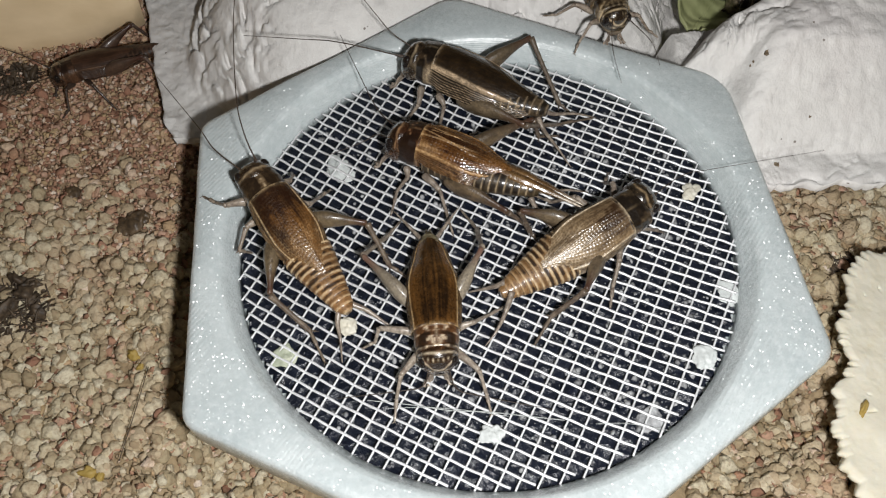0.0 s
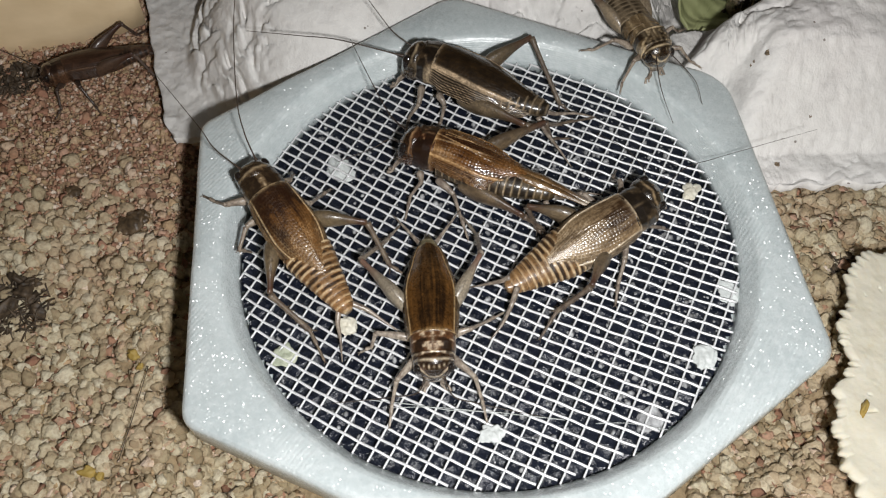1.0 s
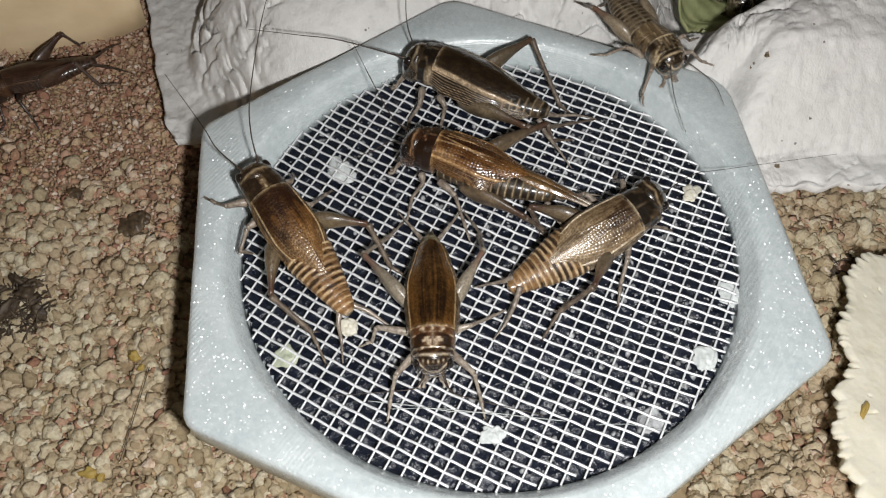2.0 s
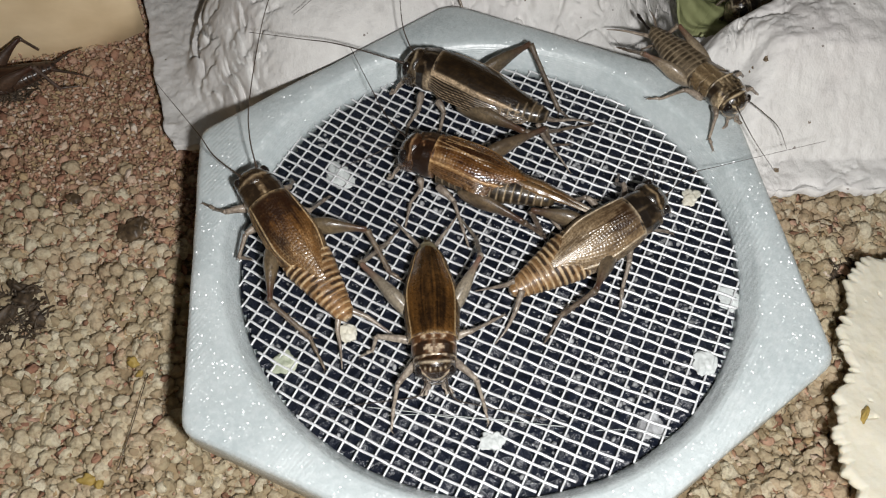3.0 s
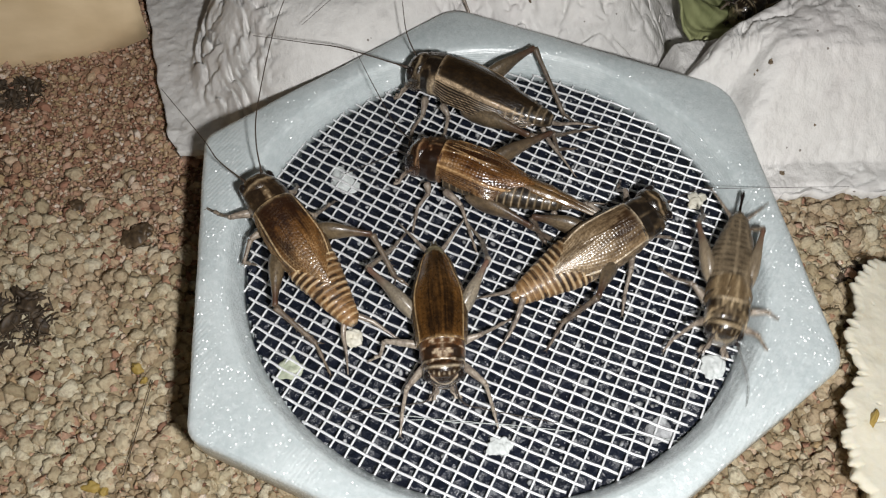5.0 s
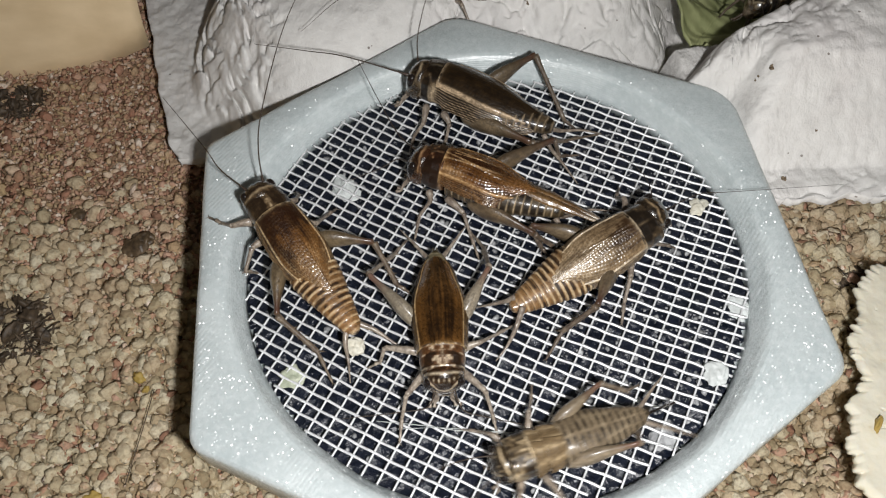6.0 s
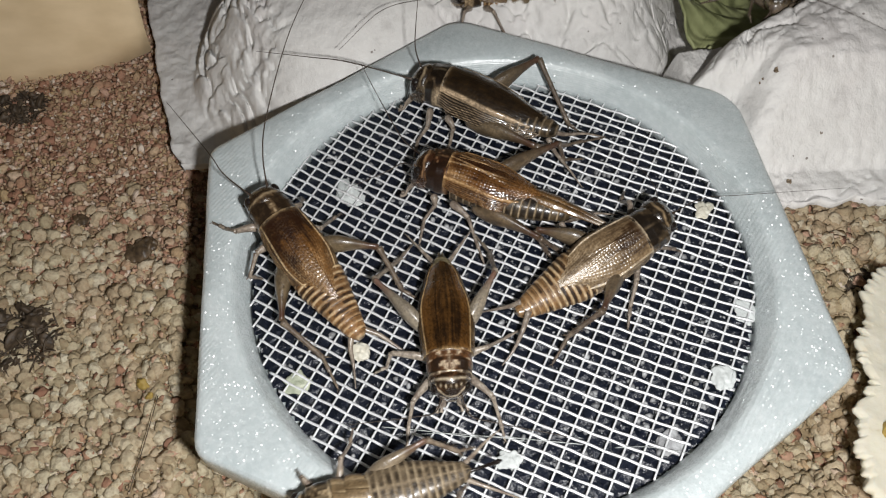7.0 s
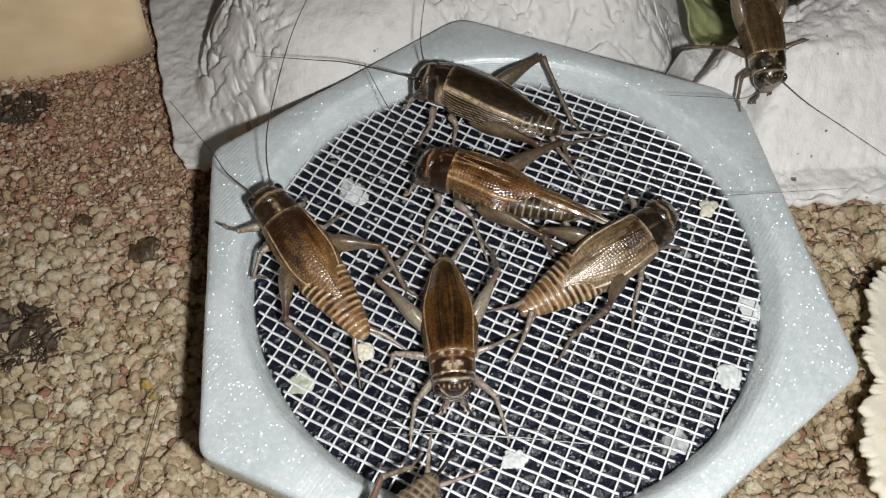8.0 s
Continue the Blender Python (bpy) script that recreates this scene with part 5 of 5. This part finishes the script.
def settle():
    """The crickets, each with what moves on it."""
    bugs = {}
    bugs["rim"] = make_cricket(
        "tawny", "tawny brown adult cricket with orange-ringed abdomen, climbing the dish rim", 1.180,
        pose(-26.82 * MM, -1.53 * MM, 1.69 * MM, 0, -9.5, 125.7),
        legs={("fore", 1): ((7.9, 4.4, 2.6), (9.9, 5.0, 0.6), (11.8, 5.8, 0.0)),
              ("middle", 1): ((4.2, 4.0, 2.6), (2.6, 6.0, 1.5), (2.5, 4.7, -0.6)),
              ("hind", 1): ((-4.7, 6.1, 3.3), (-9.9, 4.4, 0.8), (-14.0, 5.0, 1.1)),
              ("hind", -1): ((-3.4, -7.7, 3.4), (-8.4, -7.6, 0.6), (-10.7, -8.5, 0.6)),
              ("middle", -1): ((3.3, -3.9, 1.4), (4.9, -6.5, -1.7), (5.2, -7.9, -2.1)),
              ("fore", -1): ((7.2, -3.6, 1.6), (8.4, -4.6, 0.0), (9.6, -5.0, -1.4))},
        feelers={1: ((4.1, 1.3, 0.5), (7.6, 1.4, 0.7), (17.7, 1.8, -1.0)), -1: ((3.8, -0.6, 1.4), (8.1, -2.3, 2.6), (17.0, -7.6, 5.0), (24.0, -13.5, 7.0))},
        cerci={1: ((-11.4, 1.6, 2.5), (-13.0, 2.3, 1.7), (-15.2, 3.5, 1.4)), -1: ((-12.0, -1.9, 2.6), (-14.1, -2.8, 2.1), (-16.3, -3.8, 1.7))},
        wing_end=-7.8, tail_end=-11.2)
    bugs["dark"] = make_cricket(
        "black", "blackish brown adult cricket with pale wing folds, standing on the mesh", 1.163,
        pose(-1.15 * MM, 24.65 * MM, 0, 0, 0, 154.0),
        legs={("fore", 1): ((6.3, 4.1, 2.2), (7.2, 5.3, 0.5), (6.5, 8.2, 0.2)),
              ("middle", 1): ((3.1, 2.9, 2.2), (3.0, 4.2, 0.5), (2.8, 6.4, 0.2)),
              ("hind", 1): ((-8.6, 3.5, 4.6), (-11.4, -1.7, 0.7), (-15.5, -5.3, 0.3)),
              ("hind", -1): ((-3.8, -10.0, 6.0), (-10.4, -5.2, 0.7), (-12.1, -4.8, 0.3))},
        feelers={1: ((8.5, 2.7, 1.6), (13.6, 4.4, 1.6), (21.3, 6.2, 0.7)), -1: ((2.8, 0.4, 2.0), (5.2, 0.0, 4.2), (8.1, -0.8, 6.6))},
        wing_end=-8.6, tail_end=-10.2, girth=(1.12, 1.18), roll=11, lift=0.8)
    bugs["russet"] = make_cricket(
        "russet", "russet adult cricket with long folded hind wings, on the mesh", 1.117,
        pose(-1.74 * MM, 8.71 * MM, 0, 0, 0, 158.1),
        legs={("fore", 1): ((6.4, 2.7, 2.3), (7.4, 4.2, 0.5), (6.7, 7.7, 0.2)),
              ("middle", 1): ((1.7, 3.1, 2.3), (0.4, 4.4, 0.5), (-2.0, 7.6, 0.2)),
              ("hind", 1): ((-7.9, 3.9, 3.6), (-10.3, 2.9, 0.7), (-11.7, 3.9, 0.3)),
              ("hind", -1): ((-6.0, -11.3, 4.0), (-7.0, -11.5, 0.6), (-9.4, -12.9, 0.3))},
        feelers={1: ((3.0, -1.8, -2.6), (4.9, -0.4, -3.6), (8.6, 2.8, -4.4)), -1: ((4.0, -2.6, -0.8), (8.5, -6.5, 0.4), (13.0, -10.5, 2.2))},
        wing_end=-9.0, tail_end=-10.6, tails=-16.6, girth=(1.1, 1.2), roll=9, lift=0.8)
    bugs["olive"] = make_cricket(
        "olive", "olive brown adult cricket drinking at the middle of the mesh", 1.06,
        pose(-7.99 * MM, -13.98 * MM, 0, 0, 0, -87.5),
        legs={("fore", 1): ((7.7, 4.8, 2.8), (9.7, 5.5, 0.6), (12.2, 5.9, 0.2)),
              ("fore", -1): ((7.6, -4.5, 2.8), (9.5, -5.2, 0.6), (12.3, -5.6, 0.2)),
              ("middle", 1): ((1.5, 4.6, 3.0), (-0.6, 7.0, 0.6), (-1.9, 9.3, 0.2)),
              ("middle", -1): ((1.2, -6.9, 2.6), (2.1, -7.6, 0.6), (2.6, -9.1, 0.2)),
              ("hind", 1): ((-7.9, 6.6, 5.0), (-13.4, 6.6, 0.8), (-17.1, 4.7, 0.3)),
              ("hind", -1): ((-7.9, -8.5, 5.0), (-13.2, -5.5, 0.8), (-15.8, -3.6, 0.3))},
        feelers={1: ((2.1, 1.0, -3.8), (3.1, 3.8, -4.4), (5.3, 12.2, -4.8)), -1: ((1.5, -1.0, -3.8), (1.8, -4.1, -4.4), (2.0, -11.4, -4.8))},
        wing_end=-10.6, tail_end=-11.6, ahead=-2.4, tails=-12.7, pitch_head=14, girth=(1.1, 1.0), bright=0.85)
    bugs["silver"] = make_cricket(
        "silver", "beige silvery-winged adult cricket with orange abdomen tip, on the mesh", 1.174,
        pose(13.28 * MM, -2.25 * MM, 0, 0, 0, 31.8),
        legs={("fore", -1): ((8.1, -1.9, 1.7), (9.9, -2.5, 0.6), (10.8, -3.2, 0.2)),
              ("middle", -1): ((2.6, -4.2, 2.2), (0.7, -5.8, 0.5), (-1.2, -7.7, 0.2)),
              ("hind", -1): ((-3.8, -5.6, 3.9), (-7.6, -4.9, 0.7), (-11.1, -6.5, 0.3)),
              ("hind", 1): ((-3.3, 7.4, 3.4), (-2.8, 5.5, 0.6), (-2.7, 4.2, 0.3))},
        feelers={-1: ((5.5, 1.6, -1.0), (9.9, 1.0, -1.4), (21.1, -3.6, 1.5)), 1: ((2.8, 3.1, -1.9), (4.5, 6.8, -3.6), (4.4, 11.0, -4.4))},
        cerci={1: ((-11.3, 1.3, 2.0), (-12.6, 2.2, 1.2), (-14.1, 3.2, 0.4)), -1: ((-11.8, -1.8, 1.7), (-13.9, -3.0, 1.0), (-15.9, -3.6, 0.3))},
        wing_end=-7.2, tail_end=-11.2, roll=15, girth=(1.06, 1.04), feeler=0.6, nose=7)
    bugs["walker"] = make_cricket(
        "nymph", "grey-beige young cricket with striped abdomen, walking round the dish", 0.96, pose(18.87 * MM, 43.63 * MM, 3.7 * MM, 0, 0, -76.6), wings=False, drill=True, girth=(1.12, 1.04), bright=1.2, pitch_head=16,
        legs={("hind", -1): ((-6.8, -4.6, 5.0), (-10.4, -3.2, 2.2), (-12.4, -3.4, 1.6)), ("hind", 1): ((-7.6, 4.4, 5.4), (-9.4, 1.4, 1.8), (-11.0, 0.2, 0.5))},
        feelers={1: ((3, 1.5, -0.5), (6, 3, -1.5), (9, 3.5, -3.5)), -1: ((3, -1.2, -0.5), (6.5, -2, -1.5), (11, -2, -3.5))})
    bugs["far"] = make_cricket(
        "chestnut", "dark reddish brown cricket creeping over the bran bedding", 0.97, pose(-67.77 * MM, 49.1 * MM, GROUND, 0, 0, -155.3), wing_end=-7.0)
    bugs["tray"] = make_cricket(
        "umber", "dark brown cricket with pale-marked head, crawling over the egg tray", 1.02, pose(51.0 * MM, 56.5 * MM, -8.5 * MM, 0, -20, -133.7), wing_end=-7.0, bright=0.55, feeler=0.7,
        legs={("fore", 1): ((8.2, 3.6, 2.8), (10.2, 4.2, 1.0), (11.6, 4.0, 0.2)), ("fore", -1): ((8.0, -3.6, 3.0), (10.6, -3.8, 1.0), (12.4, -3.4, 0.2)),
              ("middle", 1): ((3.6, 5.8, 4.4), (3.0, 8.6, 2.2), (4.4, 10.8, 0.4)), ("middle", -1): ((3.4, -5.6, 3.6), (2.0, -8.4, 1.2), (1.6, -10.6, 0.3))},
        feelers={1: ((4.0, 3.5, 0.0), (8, 9.0, -1.0), (14, 18.0, -3.5)), -1: ((2.5, -3.5, 0.4), (2.0, -9.0, 0.6), (1.0, -15.0, 0.0))})
    bugs["back"] = make_cricket(
        "tawny", "brown cricket behind the dish on the egg tray", 0.95, pose(-4 * MM, 66 * MM, -2 * MM, 0, 0, 180), wing_end=-7.0)
    return bugs


BUGS = settle()


# ---- what moves ----
def gait(moving, spans, beat=0.4, swing=16):
    """Six legs stepping in two threes while the cricket walks."""
    for (which, side), (ob, at) in moving.items():
        if which == "feeler":
            continue
        phase = 0 if (which == "middle") == (side > 0) else math.pi
        rows = []
        for i in range(41):
            t = i * 0.2
            go = max([0.0] + [min(1.0, (t - a) / 0.2, (b - t) / 0.2) for a, b in spans if a < t < b])
            s = math.sin(2 * math.pi * t / beat * 0.37 + phase) * go
            rows.append((t, pose(*at, 6 * side * max(0, s), 0, side * swing * s * (0.7 if which == "hind" else 1.0))))
        walk(ob, rows)


def turn_feeler(moving, side, rows):
    ob, at = moving["feeler", side]
    walk(ob, [(t, pose(*at, 0, ry, rz)) for t, ry, rz in rows])


def placed(rows, pitch=0):
    return [(t, pose(x * MM, y * MM, z * MM, 0, p, yaw)) for t, x, y, z, yaw, p in ((*r, pitch)[:6] for r in rows)]


WALKER = [(0.0, 19.6, 44.6, 3.7, -76.6), (0.4, 21.4, 43.6, 3.7, -72.2), (0.7, 23.2, 39.0, 3.7, -72), (1.0, 24.4, 36.5, 3.7, -72), (1.7, 24.2, 36.8, 3.7, -70.0), (2.3, 28.4, 31.2, 3.7, -63),
          (2.8, 32.4, 26.9, 3.7, -58.5), (3.0, 32.8, 27.0, 3.7, -59.5), (3.2, 32.0, 23.6, 3.7, -70.0), (3.4, 31.6, 21.6, 3.7, -87.5), (3.5, 31.9, 20.1, 3.7, -90.5), (3.6, 31.4, 17.6, 3.6, -91.0),
          (3.8, 32.3, 15.5, 3.4, -85.0), (4.0, 32.6, 12.9, 3.2, -79.5), (4.2, 33.6, 9.3, 3.1, -77.0), (4.4, 34.4, 6.0, 3.1, -84.0), (4.6, 33.0, 1.8, 3.0, -93.0), (4.7, 32.9, 0.7, 3.0, -95.5),
          (5.2, 26.6, -15.5, 1.2, -121.0), (5.8, 11.3, -25.9, 0.0, -152.6), (6.0, 7.0, -27.9, 0.0, -161.4), (6.2, -0.8, -30.2, 0.2, -174.3), (6.4, -1.8, -30.4, 0.3, -172.8), (6.6, -7.1, -30.4, 0.8, -175.4),
          (6.8, -9.6, -31.2, 1.6, -173.0), (7.0, -15.9, -33.6, 2.8, -166.3), (7.2, -17.0, -34.4, 3.4, -158.1), (7.4, -16.5, -35.3, 3.6, -152.0), (7.7, -16.5, -38.3, 3.6, -140.0), (8.0, -16.6, -40.2, 3.6, -128.0)]
CREEPER = [(0.0, -70.0, 49.1, -16.5, -155.3), (0.5, -70.0, 49.1, -16.5, -155.3), (1.0, -71.8, 48.8, -16.5, -156.6), (1.5, -75.1, 47.6, -16.2, -159.8), (1.7, -77.8, 46.5, -16, -157.4), (2.8, -87.7, 44.1, -14.5, -154.1),
           (3.5, -90.5, 43.4, -14, -155.3), (4.0, -97.9, 41.6, -13.5, -154.7), (4.6, -104, 40.0, -13, -155), (8.0, -118, 36.0, -13, -155)]
CLIMBER = [(0.0, 55.0, 56.6, -8.0, -150, -6), (2.4, 54.8, 56.4, -8.0, -149, -6), (4.7, 54.6, 56.2, -8.0, -148, -6), (5.8, 55.8, 57.0, -7.6, -146, -12), (6.2, 56.0, 57.0, -7, -140, -22), (6.6, 55.0, 58.5, -4.5, -118, -30), (6.9, 51.5, 53.0, -1.5, -107, -32), (7.05, 47.0, 46.5, 2.5, -103, -26),
           (7.2, 42.9, 39.9, 7.0, -100, -14), (7.3, 42.8, 39.4, 8.2, -97, 2), (7.5, 42.4, 39.8, 8.0, -96, 0), (7.7, 41.3, 36.0, 8.8, -90, 19), (7.9, 40.1, 35.4, 8.6, -86, 24), (8.0, 40.2, 35.2, 8.6, -86, 24)]
BACK = [(0.0, -6, 68, 0.5, 178), (2.4, -4, 60, 0.5, 180), (3.0, 0, 53.5, 0.5, 180), (4.5, 0.5, 53.2, 0.5, 182), (5.8, 0, 53.8, 0.5, 182), (6.6, 0.5, 53.4, 0.5, 184), (6.9, 3, 52, 0.5, 186), (7.3, 8, 60, 0.5, 190), (8.0, 10, 68, 0, 192)]


def motions():
    bug, moving = BUGS["walker"]
    walk(bug, placed(WALKER))
    gait(moving, ((0.3, 1.1), (1.6, 7.3)))
    turn_feeler(moving, 1, [(0, 0, 0), (0.8, 8, -6), (1.5, 4, 6), (3.0, 6, -8), (4.5, 4, 4), (6.0, 8, -6), (8.0, 2, 0)])
    turn_feeler(moving, -1, [(0, 0, 0), (0.8, 4, 6), (1.5, 8, -6), (3.0, 4, 8), (4.5, 6, -4), (6.0, 4, 6), (8.0, 2, 0)])
    bug, moving = BUGS["far"]
    walk(bug, placed(CREEPER))
    gait(moving, ((0.6, 4.8),))
    bug, moving = BUGS["tray"]
    walk(bug, placed(CLIMBER))
    gait(moving, ((6.4, 7.9),))
    bug, moving = BUGS["back"]
    walk(bug, placed(BACK))
    gait(moving, ((1.0, 3.0), (6.6, 8.0)))
    bug, moving = BUGS["russet"]
    walk(bug, placed([(0.0, -3.6, 9.6, 0, 157.0), (0.4, -3.4, 9.5, 0, 157.2), (0.9, -1.8, 8.75, 0, 158.0), (1.5, -1.5, 8.8, 0, 158.1), (3.0, -1.6, 8.8, 0, 158.1), (6.0, -1.2, 8.7, 0, 158.1), (8.0, -1.2, 8.7, 0, 158.1)]))
    bug, moving = BUGS["olive"]
    walk(bug, placed([(0.0, -7.6, -13.1, 0, -86.5), (0.5, -7.9, -13.8, 0, -87.5), (1.0, -8.0, -14.0, 0, -87.5), (1.3, -8.0, -13.3, 0, -90.0), (1.5, -8.1, -12.8, 0, -91.5), (2.0, -8.0, -13.2, 0, -89),
                      (3.0, -7.9, -13.4, 0, -87.0), (4.5, -7.6, -13.4, 0, -86.5), (6.0, -7.9, -13.2, 0, -87.5), (7.0, -7.8, -13.2, 0, -87.5), (8.0, -8.0, -13.3, 0, -87.5)]))
    bug, moving = BUGS["silver"]
    heading = Vector((math.cos(radians(31.8)), math.sin(radians(31.8))))
    walk(bug, placed([(t, 13.28 + heading.x * s, -2.25 + heading.y * s, 0, 31.8 + a) for t, s, a in ((0, -1.0, 1), (0.6, -0.6, 0.5), (1.0, 0, 0), (1.5, 0.2, 0), (3.0, 0.8, 0), (3.5, 0.8, -0.5), (4.5, 0.4, 0), (6.0, -0.5, 0), (7.0, -0.5, 0), (8.0, -0.6, 0))]))
    turn_feeler(moving, -1, [(0, 0, -9), (0.5, 0, 0), (1.2, 0, 0), (1.7, 0, -12), (2.8, 0, -3), (3.5, 2, -14), (4.0, 2, -36), (4.6, 2, -25), (6.0, 2, -15), (8.0, 2, -16)])
    turn_feeler(moving, 1, [(0, 0, 0), (1.0, 0, 10), (3.0, 0, -6), (6.0, 0, 4), (8.0, 0, 0)])
    bug, moving = BUGS["rim"]
    turn_feeler(moving, -1, [(0, 0, 0), (1.2, 0, 0), (1.5, 0, -9), (3.0, 0, -11), (4.5, 0, -13), (6.0, 0, -16), (8.0, 0, -17)])
    turn_feeler(moving, 1, [(0, 0, 0), (1.2, 0, 0), (1.5, 0, -4), (3.0, 0, 0), (8.0, 0, -1)])
    bug, moving = BUGS["dark"]
    turn_feeler(moving, -1, [(0, 0, 4), (0.9, 0, 2), (1.4, 0, -30), (1.7, 0, -52), (2.8, 0, -50), (3.2, 0, -32), (3.5, 0, -4), (3.7, 0, -4), (4.0, -20, -66), (4.4, 0, -38), (4.7, 0, -36), (5.8, 0, -82), (6.2, 0, -60), (6.6, -6, -76), (7.0, -40, -40), (7.3, 0, -40), (7.6, 0, -84), (8.0, 0, -62)])
    turn_feeler(moving, 1, [(0, 0, 0), (3.0, 0, -5), (6.0, 0, -6), (8.0, 0, -2)])


motions()
